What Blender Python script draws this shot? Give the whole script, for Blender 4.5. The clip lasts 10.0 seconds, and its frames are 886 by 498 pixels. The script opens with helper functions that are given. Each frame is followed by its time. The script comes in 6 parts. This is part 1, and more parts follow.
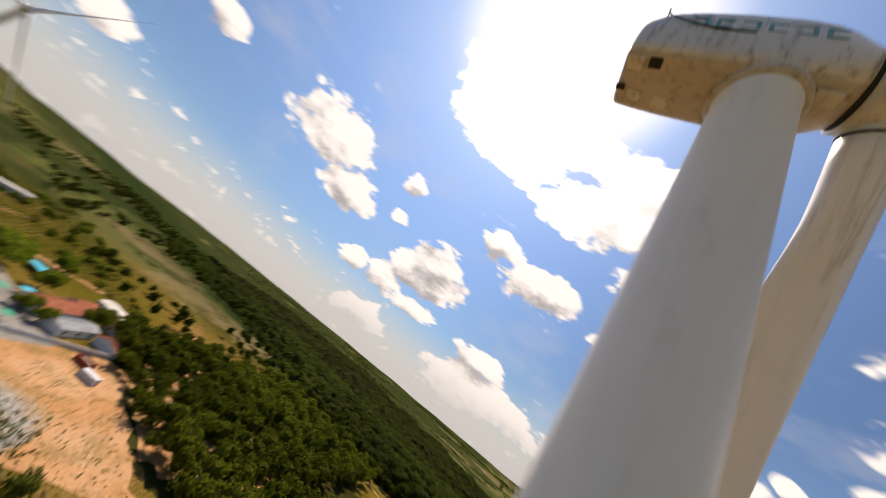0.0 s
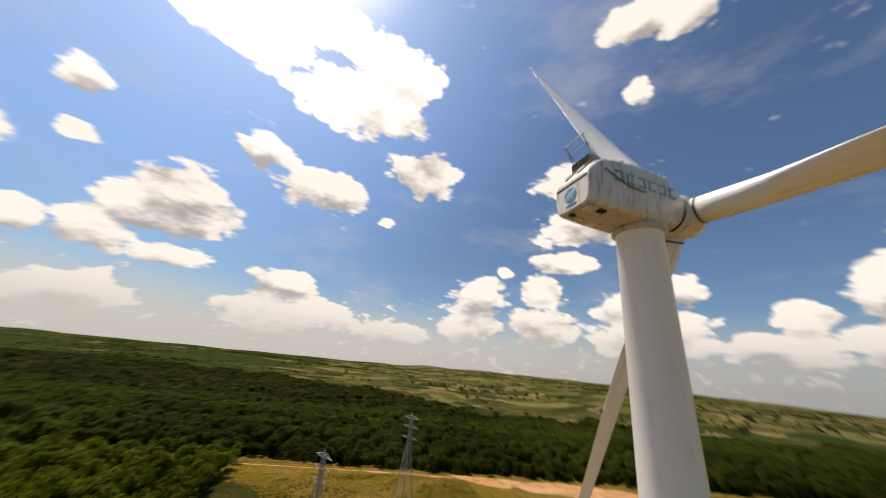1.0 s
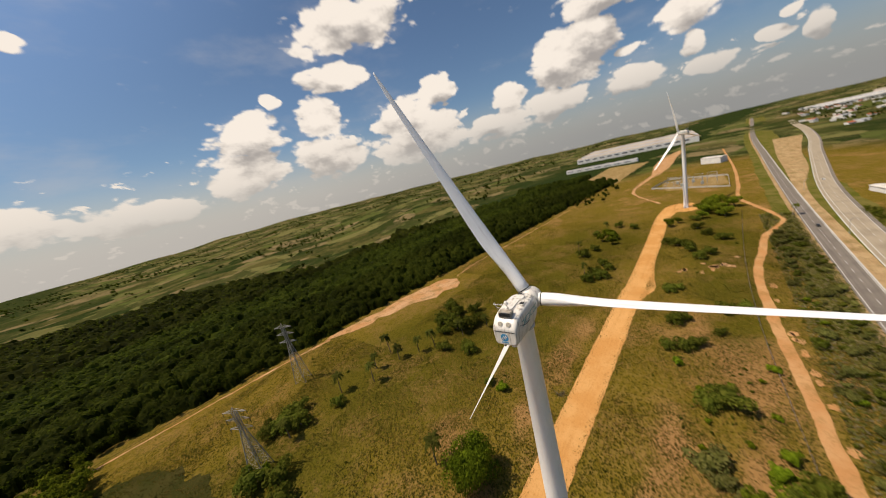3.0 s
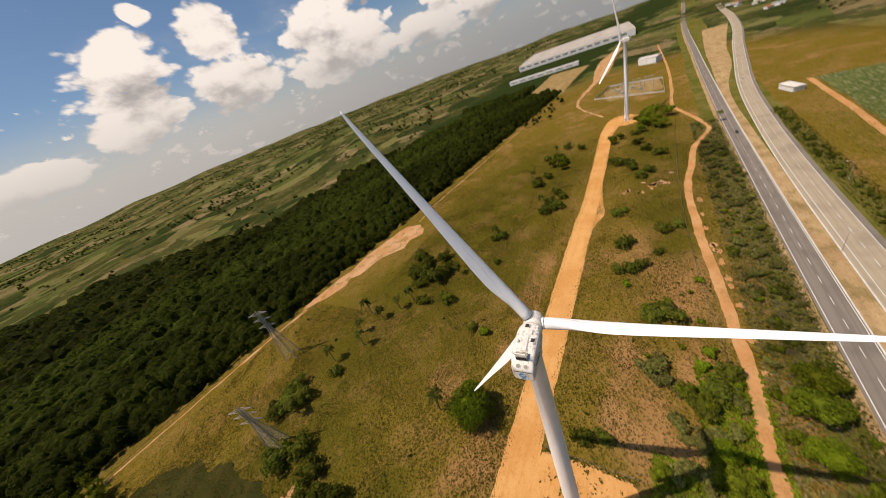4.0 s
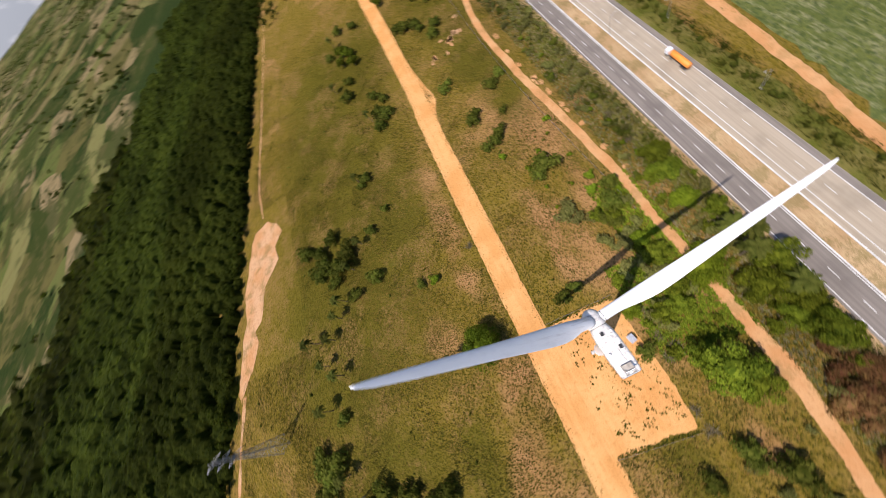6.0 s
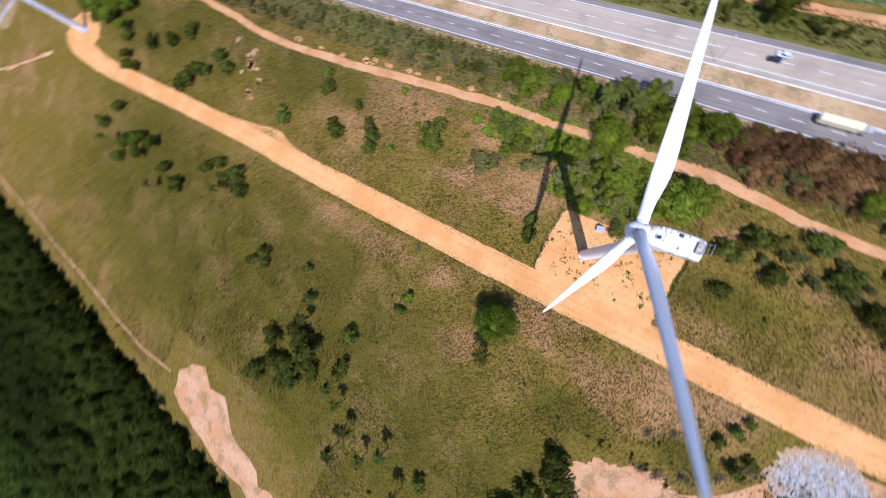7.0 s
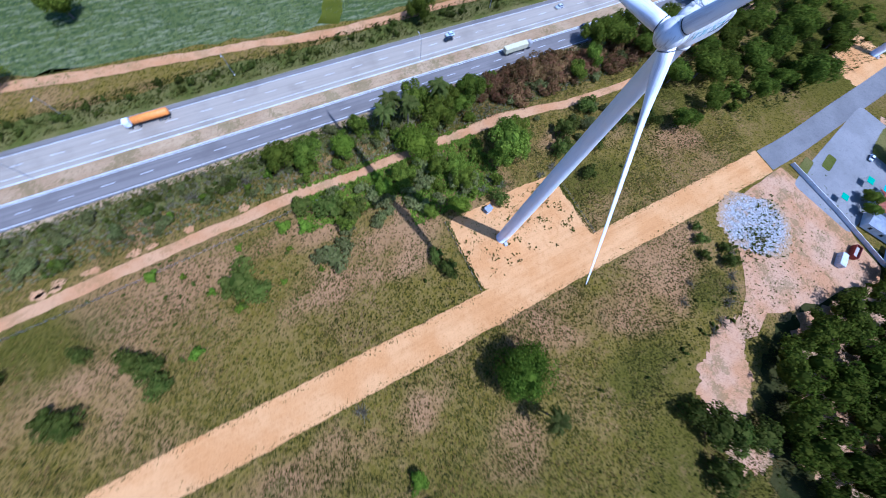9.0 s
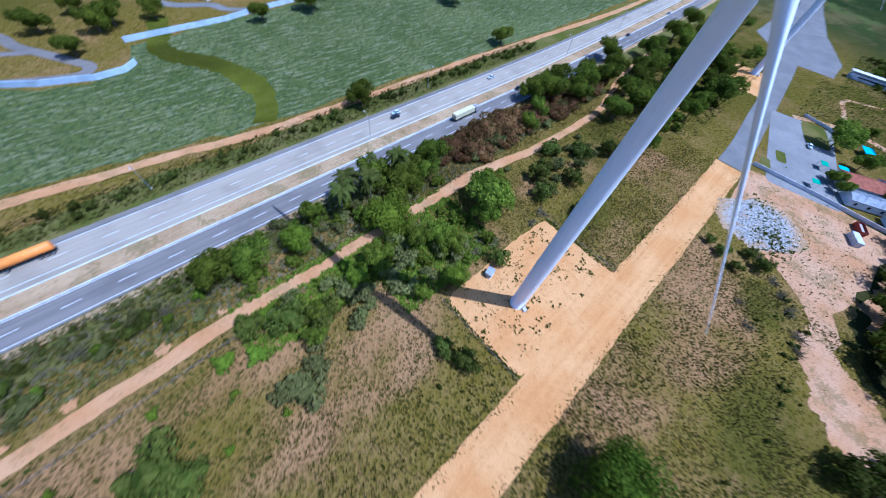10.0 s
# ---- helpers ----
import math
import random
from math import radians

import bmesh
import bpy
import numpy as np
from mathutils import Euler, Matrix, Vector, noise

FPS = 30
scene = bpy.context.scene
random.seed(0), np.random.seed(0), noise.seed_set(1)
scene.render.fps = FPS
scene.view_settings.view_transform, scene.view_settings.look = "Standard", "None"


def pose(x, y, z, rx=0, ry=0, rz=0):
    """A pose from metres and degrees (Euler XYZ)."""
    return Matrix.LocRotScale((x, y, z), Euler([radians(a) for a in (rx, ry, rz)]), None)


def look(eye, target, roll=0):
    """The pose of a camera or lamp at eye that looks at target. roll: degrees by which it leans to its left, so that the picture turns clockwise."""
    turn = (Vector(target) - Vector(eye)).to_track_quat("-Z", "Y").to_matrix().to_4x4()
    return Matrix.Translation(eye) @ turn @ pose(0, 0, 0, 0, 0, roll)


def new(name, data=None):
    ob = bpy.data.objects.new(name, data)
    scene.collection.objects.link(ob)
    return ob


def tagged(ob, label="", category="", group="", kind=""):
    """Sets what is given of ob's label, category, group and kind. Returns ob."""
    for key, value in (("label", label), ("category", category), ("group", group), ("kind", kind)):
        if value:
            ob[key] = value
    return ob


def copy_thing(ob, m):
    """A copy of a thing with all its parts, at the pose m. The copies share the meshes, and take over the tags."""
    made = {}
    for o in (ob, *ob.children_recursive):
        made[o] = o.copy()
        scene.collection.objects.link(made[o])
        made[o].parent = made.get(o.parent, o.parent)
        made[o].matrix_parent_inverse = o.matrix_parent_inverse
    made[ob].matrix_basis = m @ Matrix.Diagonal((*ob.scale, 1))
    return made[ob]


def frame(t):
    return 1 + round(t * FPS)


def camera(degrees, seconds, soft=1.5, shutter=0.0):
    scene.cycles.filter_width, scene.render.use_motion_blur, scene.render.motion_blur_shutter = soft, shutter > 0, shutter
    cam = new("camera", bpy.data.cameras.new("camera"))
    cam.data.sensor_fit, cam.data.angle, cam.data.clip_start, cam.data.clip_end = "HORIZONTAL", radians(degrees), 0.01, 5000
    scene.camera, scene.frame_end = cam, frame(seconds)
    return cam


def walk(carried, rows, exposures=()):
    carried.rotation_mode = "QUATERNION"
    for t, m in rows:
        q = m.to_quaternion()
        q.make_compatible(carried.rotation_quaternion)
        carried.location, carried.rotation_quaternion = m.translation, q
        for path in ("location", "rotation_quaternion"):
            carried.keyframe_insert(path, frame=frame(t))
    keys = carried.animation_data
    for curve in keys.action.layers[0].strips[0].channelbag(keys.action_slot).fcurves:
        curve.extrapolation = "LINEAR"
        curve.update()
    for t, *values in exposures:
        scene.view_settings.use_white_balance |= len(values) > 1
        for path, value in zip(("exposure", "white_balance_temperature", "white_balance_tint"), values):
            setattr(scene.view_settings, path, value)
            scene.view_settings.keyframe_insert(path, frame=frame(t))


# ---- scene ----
cam = camera(111.0, 10.0, soft=0.7, shutter=0.45)

PATH = [
    (0, (-1.63, -9.05, 59.84), (-31.039, 38.059, 82.561), 39.25),
    (0.5, (-10.91, -14.49, 61.14), (-18.323, 40.049, 85.019), 19.01),
    (1, (-16.79, -15.14, 67.05), (-4.256, 39.866, 87.471), 5.95),
    (1.5, (-22.52, -16.88, 73.04), (5.208, 34.740, 85.940), -4.04),
    (2, (-26.41, -18.44, 80.25), (9.664, 29.373, 83.805), -9.58),
    (2.5, (-31.26, -19.88, 88.82), (9.440, 23.853, 83.330), -12.22),
    (3, (-33.45, -20.29, 99.25), (8.826, 19.765, 84.817), -14.16),
    (4.5, (-24.11, -10.43, 125.49), (13.067, 19.304, 88.967), -26.96),
    (5, (-17.18, -6.62, 132.04), (16.784, 19.122, 89.807), -34.23),
    (6.5, (7.74, 8.39, 137.38), (30.204, 17.792, 82.544), -67.14),
    (7, (16.52, 12.87, 135.18), (32.772, 17.850, 77.634), -80.20),
    (7.5, (26.50, 15.97, 130.25), (34.743, 17.368, 70.838), -90.96),
    (8, (35.22, 17.84, 122.74), (35.664, 15.660, 62.778), -18.29),
    (8.5, (41.98, 17.93, 112.48), (35.059, 11.347, 53.246), 28.29),
    (9, (45.50, 17.45, 101.90), (32.019, 4.626, 44.862), 20.23),
    (9.5, (46.08, 12.50, 91.94), (27.106, -4.815, 37.718), 14.73),
    (10, (46.04, 7.13, 79.80), (20.099, -14.368, 30.153), 10.05),
]
EXPOSURES = [
    (0.0, 0.17, 7350, 18), (1.5, -0.01, 7420, 14), (3.0, -0.1, 7500, 14), (4.5, -0.03, 7300, 18), (5.2, 0.07, 7100, 18),
    (6.5, 0.40, 5600, 22), (7.5, 0.34, 4850, 27), (8.5, 0.31, 4330, 23), (10.0, 0.28, 4200, 17),
]
walk(cam, [(t, look(eye, target, roll)) for t, eye, target, roll in PATH], EXPOSURES)

# ---- sky, clouds and sun ----
SUN_AZ, SUN_EL = 129.0, 61.5
sun_dir = Vector((math.cos(radians(SUN_EL)) * math.cos(radians(SUN_AZ)),
                  math.cos(radians(SUN_EL)) * math.sin(radians(SUN_AZ)), math.sin(radians(SUN_EL))))
sun = new("sun", bpy.data.lights.new("sun", "SUN"))
sun.data.energy, sun.data.angle, sun.data.color = 4.9, radians(0.53), (1.0, 0.93, 0.82)
sun.matrix_world = look(tuple(sun_dir * 400), (0, 0, 0))


class Net:
    """Short forms for building a node tree."""

    def __init__(self, tree):
        self.tree = tree

    def put(self, kind, **sockets):
        n = self.tree.nodes.new(kind)
        for key, value in sockets.items():
            spot = n.inputs[int(key[1:])] if key[0] == "i" and key[1:].isdigit() else n.inputs[key.replace("_", " ")]
            if isinstance(value, bpy.types.NodeSocket):
                self.tree.links.new(value, spot)
            else:
                spot.default_value = value
        return n

    def math(self, op, a, b=0.0, c=0.0):
        n = self.put("ShaderNodeMath", i0=a, i1=b, i2=c)
        n.operation = op
        return n.outputs[0]

    def vec(self, op, a, b=(0, 0, 0)):
        n = self.put("ShaderNodeVectorMath", i0=a, i1=b)
        n.operation = op
        return n.outputs["Value"] if op in ("LENGTH", "DOT_PRODUCT", "DISTANCE") else n.outputs[0]

    def ramp(self, v, lo, hi, a=0.0, b=1.0):
        n = self.put("ShaderNodeMapRange", i0=v, i1=lo, i2=hi, i3=a, i4=b)
        n.interpolation_type = "SMOOTHSTEP"
        return n.outputs[0]

    def noise(self, vec, scale, detail=4.0, rough=0.55):
        return self.put("ShaderNodeTexNoise", Vector=vec, Scale=scale, Detail=detail, Roughness=rough).outputs[0]

    def mix(self, fac, a, b):
        a, b = (v if isinstance(v, bpy.types.NodeSocket) else (*v[:3], 1.0) for v in (a, b))
        n = self.put("ShaderNodeMix", i0=fac, i6=a, i7=b)
        n.data_type = "RGBA"
        return n.outputs[2]


# azimuth, elevation, half width, half height in degrees
CLOUDS = [
    (152, 24, 9, 5), (143, 19, 5.2, 3.4), (135, 28, 2.6, 2.0), (120, 18, 7.3, 4.8), (172, 21, 3.6, 1.8), (177, 10, 3, 2.2), (139, 48, 9, 4),
    (123, 49, 14, 5), (124, 44, 18, 3.6), (107, 50, 15, 4), (99, 42, 15, 5.4), (93, 48, 11, 5), (113, 29, 5.6, 2.9), (102, 26, 8, 3.8), (83, 33, 8, 4.4),
    (133, 22, 2.2, 1.1), (123, 15, 6, 3), (127, 11, 5.3, 2.5), (120, 10, 5.9, 1.7), (134, 10, 2.4, 1.9), (127, 4, 5.3, 2.6), (104, 9, 5.3, 2.3), (103, 5, 11, 3.2),
    (70, 11, 6.2, 4.2), (71, 6, 6, 3), (65, 16, 1.5, 0.9), (58, 13, 4, 3.2), (58, 7, 6, 4), (89.5, 23, 1.8, 0.8), (37, 52, 7, 2.8), (28, 50, 7, 2.8), (39, 43, 2.4, 2), (51, 31.5, 8, 3.6), (49, 24, 10.5, 3.2), (54, 18, 6, 2.1), (85, 4, 9, 1.9),
    (45, 10, 6.2, 3.4), (43, 6, 9, 4), (38, 13, 3.5, 1.9), (26, 9, 3.2, 2.3), (17, 11, 4.7, 4.3), (13, 13, 3.6, 3), (10, 18, 6.9, 2.6), (6, 18, 3.7, 1.9),
    (3, 12, 3.9, 2.6), (9, 6, 3.9, 1.4), (10, 10, 1.9, 0.8), (2, 8, 1.6, 1.5), (0, 5, 2.5, 1.2), (-6, 6, 1.4, 0.8), (-7, 8, 0.8, 0.7), (-9, 5, 1, 1.9), (19, 6, 4.9, 1.8), (29, 5, 5.6, 2.4),
]
world = bpy.data.worlds.new("sky")
scene.world = world
world.use_nodes = True
world.node_tree.nodes.clear()
w = Net(world.node_tree)
direction = w.put("ShaderNodeTexCoord").outputs["Generated"]
parts_of = w.put("ShaderNodeSeparateXYZ", i0=direction)
dx, dy, dz = parts_of.outputs
azimuth = w.math("ADD", w.math("MULTIPLY", w.math("ARCTAN2", w.math("MULTIPLY", dx, -1.0), dy), 57.2958), 90.0)
elevation = w.math("MULTIPLY", w.math("ARCSINE", dz), 57.2958)
spot = w.put("ShaderNodeCombineXYZ", i0=azimuth, i1=elevation, i2=0.0).outputs[0]
puff = w.vec("MULTIPLY", direction, (1.0, 1.0, 1.9))
warp = w.put("ShaderNodeTexNoise", Vector=puff, Scale=5.0, Detail=3.0).outputs[1]
spot = w.vec("ADD", spot, w.vec("MULTIPLY", w.vec("SUBTRACT", warp, (0.5, 0.5, 0.5)), (6.0, 4.4, 0.0)))


def covered(where):
    """How deep a direction lies inside the nearest cloud."""
    total = None
    for az, el, wide, high in CLOUDS:
        rel = w.vec("MULTIPLY", w.vec("SUBTRACT", where, (az, el, 0)), (1 / wide, 1 / high, 0))
        near = w.math("SUBTRACT", 1.22, w.vec("LENGTH", rel))
        total = near if total is None else w.math("MAXIMUM", total, near)
    return total


cover = covered(spot)
above = covered(w.vec("ADD", spot, (0.0, 1.6, 0.0)))
low = w.ramp(elevation, 13.0, 5.0)
small = w.noise(w.vec("MULTIPLY", spot, (0.34, 0.75, 0.0)), 1.0, 6.0, 0.6)
band = w.math("MULTIPLY", low, w.math("SUBTRACT", w.math("MULTIPLY", small, 2.7), 1.42))
cover = w.math("MAXIMUM", cover, band)
heads = w.vec("ADD", puff, w.vec("MULTIPLY", w.vec("SUBTRACT", w.put("ShaderNodeTexNoise", Vector=puff, Scale=14.0, Detail=3.0).outputs[1], (0.5, 0.5, 0.5)), (0.05, 0.05, 0.05)))
big_head = w.put("ShaderNodeTexVoronoi", Vector=heads, Scale=15.0).outputs["Distance"]
small_head = w.put("ShaderNodeTexVoronoi", Vector=heads, Scale=38.0).outputs["Distance"]
billow = w.math("ADD", w.math("MULTIPLY", w.math("SUBTRACT", 0.48, big_head), 0.9), w.math("MULTIPLY", w.math("SUBTRACT", 0.45, small_head), 0.45))
lumps = w.noise(puff, 8.5, 10.0, 0.64)
high_lumps = w.noise(w.vec("ADD", puff, (-0.012, 0.024, 0.055)), 9.0, 6.0, 0.58)
dense = w.math("ADD", w.math("MULTIPLY", cover, 1.5), w.math("MULTIPLY", w.ramp(cover, -0.14, 0.22), w.math("ADD", billow, w.math("MULTIPLY", w.math("SUBTRACT", lumps, 0.52), 2.0))))
alpha = w.ramp(dense, 0.12, 0.46)
relief = w.math("SUBTRACT", high_lumps, lumps)
under = w.math("MULTIPLY", w.math("SUBTRACT", above, cover), 1.5)
shade = w.math("ADD", w.math("MULTIPLY", w.ramp(dense, 0.5, 1.6), 0.28), w.math("SUBTRACT", w.math("ADD", under, w.math("MULTIPLY", relief, 4.5)), w.math("MULTIPLY", billow, 0.7)))
shade = w.math("MULTIPLY", w.ramp(shade, -0.35, 1.35), 0.85)
glare = w.ramp(w.vec("DOT_PRODUCT", direction, tuple(sun_dir)), 0.78, 1.0)
shade = w.math("MULTIPLY", shade, w.math("SUBTRACT", 1.0, w.math("MULTIPLY", glare, 0.8)))
cloud = w.mix(shade, (1.0, 0.985, 0.955), (0.30, 0.30, 0.315))
gain = w.math("ADD", 1.12, w.math("MULTIPLY", glare, 1.0))
cloud = w.vec("MULTIPLY", cloud, w.put("ShaderNodeCombineXYZ", i0=gain, i1=gain, i2=gain).outputs[0])
air = w.put("ShaderNodeTexSky")
air.sky_type, air.sun_disc = "NISHITA", False
air.sun_elevation, air.sun_rotation = radians(SUN_EL), radians(90 - SUN_AZ)
air.altitude, air.air_density, air.dust_density, air.ozone_density = 60.0, 1.0, 0.8, 2.0
veil = w.math("MULTIPLY", w.ramp(w.noise(w.vec("MULTIPLY", direction, (1.5, 1.5, 4.0)), 2.2, 5.0, 0.6), 0.50, 0.78), 0.30)
clear = w.vec("MULTIPLY", air.outputs[0], (0.074, 0.096, 0.114))
haze_gain = w.math("ADD", 0.95, w.math("MULTIPLY", w.ramp(w.vec("DOT_PRODUCT", direction, tuple(sun_dir)), 0.5, 1.0), 0.8))
clear = w.vec("MULTIPLY", clear, w.put("ShaderNodeCombineXYZ", i0=haze_gain, i1=haze_gain, i2=haze_gain).outputs[0])
clear = w.mix(veil, clear, (0.62, 0.66, 0.74))
mist = w.math("MULTIPLY", w.ramp(elevation, 11.0, 0.0), 0.88)
mist_tone = w.mix(w.ramp(w.vec("DOT_PRODUCT", direction, tuple(sun_dir)), -0.35, 0.45), (0.36, 0.39, 0.42), (0.64, 0.65, 0.655))
clear = w.mix(mist, clear, mist_tone)
cloud = w.mix(w.math("MULTIPLY", w.ramp(elevation, 12.0, 0.0), 0.72), cloud, w.vec("MULTIPLY", mist_tone, (1.10, 1.08, 1.05)))
clear = w.mix(w.ramp(w.vec("DOT_PRODUCT", direction, tuple(sun_dir)), 0.94, 0.999, 0.0, 0.8), clear, (1.5, 1.47, 1.45))
alpha = w.math("MULTIPLY", alpha, w.ramp(elevation, 0.0, 6.0, 0.45, 0.97))
full = w.mix(alpha, clear, cloud)
w.put("ShaderNodeOutputWorld", Surface=w.put("ShaderNodeBackground", Color=full, Strength=0.85).outputs[0])

# ---- materials ----


def material(name, rough=0.9, metal=0.0, spec=0.3):
    m = bpy.data.materials.new(name)
    m.use_nodes = True
    n = Net(m.node_tree)
    bsdf = m.node_tree.nodes["Principled BSDF"]
    bsdf.inputs["Roughness"].default_value = rough
    bsdf.inputs["Metallic"].default_value = metal
    bsdf.inputs["Specular IOR Level"].default_value = spec
    place = n.put("ShaderNodeNewGeometry").outputs["Position"]
    return m, n, bsdf, place


def colour(n, bsdf, value, bump=None, strength=0.4, distance=0.05):
    n.tree.links.new(value, bsdf.inputs["Base Color"])
    if bump is not None:
        b = n.put("ShaderNodeBump", Strength=strength, Distance=distance, Height=bump)
        n.tree.links.new(b.outputs[0], bsdf.inputs["Normal"])


def plain(name, base, rough=0.6, metal=0.0, vary=0.15, scale=1.5, dirt=None, spec=0.3):
    """A painted or cast surface with stains at two scales."""
    m, n, bsdf, place = material(name, rough, metal, spec)
    local = n.put("ShaderNodeTexCoord").outputs["Object"]
    a = n.noise(local, scale, 5.0, 0.6)
    b = n.noise(local, scale * 9, 3.0, 0.6)
    dark = tuple(v * (1 - 2 * vary) for v in base)
    c = n.mix(n.ramp(a, 0.35, 0.7), base, dark)
    c = n.mix(n.math("MULTIPLY", n.ramp(b, 0.55, 0.8), 0.35), c, dirt or tuple(v * 0.6 for v in base))
    colour(n, bsdf, c, b, 0.15, 0.01)
    return m


def leafy(name, dark, light, tip=None):
    m, n, bsdf, place = material(name, 0.8, 0.0, 0.03)
    island = n.put("ShaderNodeNewGeometry").outputs["Random Per Island"]
    big = n.noise(place, 0.13, 2.0)
    c = n.mix(n.ramp(big, 0.35, 0.65), dark, light)
    # tone varies leaf by leaf; the bright end paints in sunlit highlights
    c = n.mix(n.math("MULTIPLY", island, 0.75), c, tip or tuple(v * 1.7 for v in light))
    c = n.vec("MULTIPLY", c, (1.15, 0.99, 0.58))
    rnd = n.put("ShaderNodeObjectInfo").outputs["Random"]
    # broad value bands put sunlit and dim stretches of forest into the leaf colour
    sun_bands = n.ramp(n.noise(n.vec("MULTIPLY", place, (0.6, 1.0, 0.2)), 0.014, 3.0), 0.36, 0.64, 0.62, 1.30)
    hsv = n.put("ShaderNodeHueSaturation", Hue=n.math("ADD", 0.49, n.math("MULTIPLY", rnd, 0.025)),
                Value=n.math("MULTIPLY", sun_bands, n.math("ADD", 0.75, n.math("MULTIPLY", rnd, 0.5))), Color=c)
    n.tree.links.new(hsv.outputs[0], bsdf.inputs["Base Color"])
    # thin leaves let part of the light through
    glow = n.put("ShaderNodeBsdfTranslucent", Color=n.mix(0.5, hsv.outputs[0], (0.092, 0.136, 0.011)))
    both = n.put("ShaderNodeMixShader", i0=0.5, i1=bsdf.outputs[0], i2=glow.outputs[0])
    n.tree.links.new(both.outputs[0], m.node_tree.nodes["Material Output"].inputs["Surface"])
    return m


def soil(name, base, pale, dark, spots=0.3, iron=0.70, grown=0.0, ruts=0.0):
    """Bare sandy soil with tracks of finer and coarser grain; iron takes the blue out of it."""
    m, n, bsdf, place = material(name, 0.95, 0.0, 0.0)
    base, pale, dark = ((c[0], c[1] * (0.9 + 0.1 * iron), c[2] * iron) for c in (base, pale, dark))
    a, b, c3 = n.noise(place, 0.07, 4.0), n.noise(place, 0.6, 5.0, 0.65), n.noise(place, 4.0, 4.0, 0.7)
    c = n.mix(n.ramp(a, 0.35, 0.65), base, pale)
    c = n.mix(n.math("MULTIPLY", n.ramp(b, 0.5, 0.75), 0.6), c, dark)
    c = n.mix(n.math("MULTIPLY", n.ramp(c3, 0.56, 0.70), spots), c, tuple(v * 0.45 for v in dark))
    fine = n.noise(place, 1.6, 6.0, 0.8)
    if ruts:
        run = n.noise(n.vec("MULTIPLY", place, (0.03, 1.0, 0.0)), 0.42, 4.0, 0.7)
        c = n.mix(n.math("MULTIPLY", n.ramp(run, 0.50, 0.64), ruts), c, dark)
        c = n.mix(n.math("MULTIPLY", n.ramp(run, 0.46, 0.34), ruts), c, tuple(min(0.7, v * 1.12) for v in pale))
    if grown:
        weeds = n.math("ADD", n.math("MULTIPLY", n.noise(place, 0.13, 3.0), 0.5), n.math("MULTIPLY", n.noise(place, 0.8, 6.0, 0.8), 0.5))
        c = n.mix(n.math("MULTIPLY", n.ramp(weeds, 0.50, 0.57), grown), c, (0.115, 0.100, 0.030))
    c = n.mix(n.math("MULTIPLY", n.ramp(fine, 0.50, 0.72), 0.45), c, dark)
    c = n.mix(n.math("MULTIPLY", n.ramp(fine, 0.46, 0.30), 0.35), c, tuple(min(0.7, v * 1.15) for v in pale))
    colour(n, bsdf, c, n.math("ADD", c3, fine), 0.6, 0.15)
    return m


# worn, dry and lush stretches of the field: x, y and half sizes
DRY_SPOTS = [(-18, 40, 24, 9), (-42, 46, 18, 10), (95, 36, 36, 8), (46, -8, 18, 5), (22, -24, 9, 6), (66, -30, 13, 5), (-66, -22, 16, 7), (-44, -28, 10, 5), (34, -16, 15, 6), (60, 38, 16, 6), (8, 22, 12, 8), (-5, 30, 12, 6), (-95, -8, 16, 8), (12, 36, 14, 8),
             (110, -30, 26, 8), (214, -24, 16, 14), (150, 60, 30, 16), (-55, 30, 16, 5), (30, 60, 14, 8)]
GREEN_SPOTS = [(165, -28, 46, 12), (250, -25, 60, 20), (120, 70, 60, 30), (190, 90, 70, 50), (95, 105, 90, 50), (180, -22, 28, 12), (60, 120, 70, 45), (-20, 110, 30, 40), (260, 70, 70, 50), (-62, 52, 10, 7), (40, -310, 170, 55), (-120, -330, 160, 50), (-250, -30, 110, 60), (-290, 80, 110, 45), (-48, -6, 16, 7), (-20, 62, 18, 9), (300, -20, 60, 20), (-100, -25, 30, 10)]


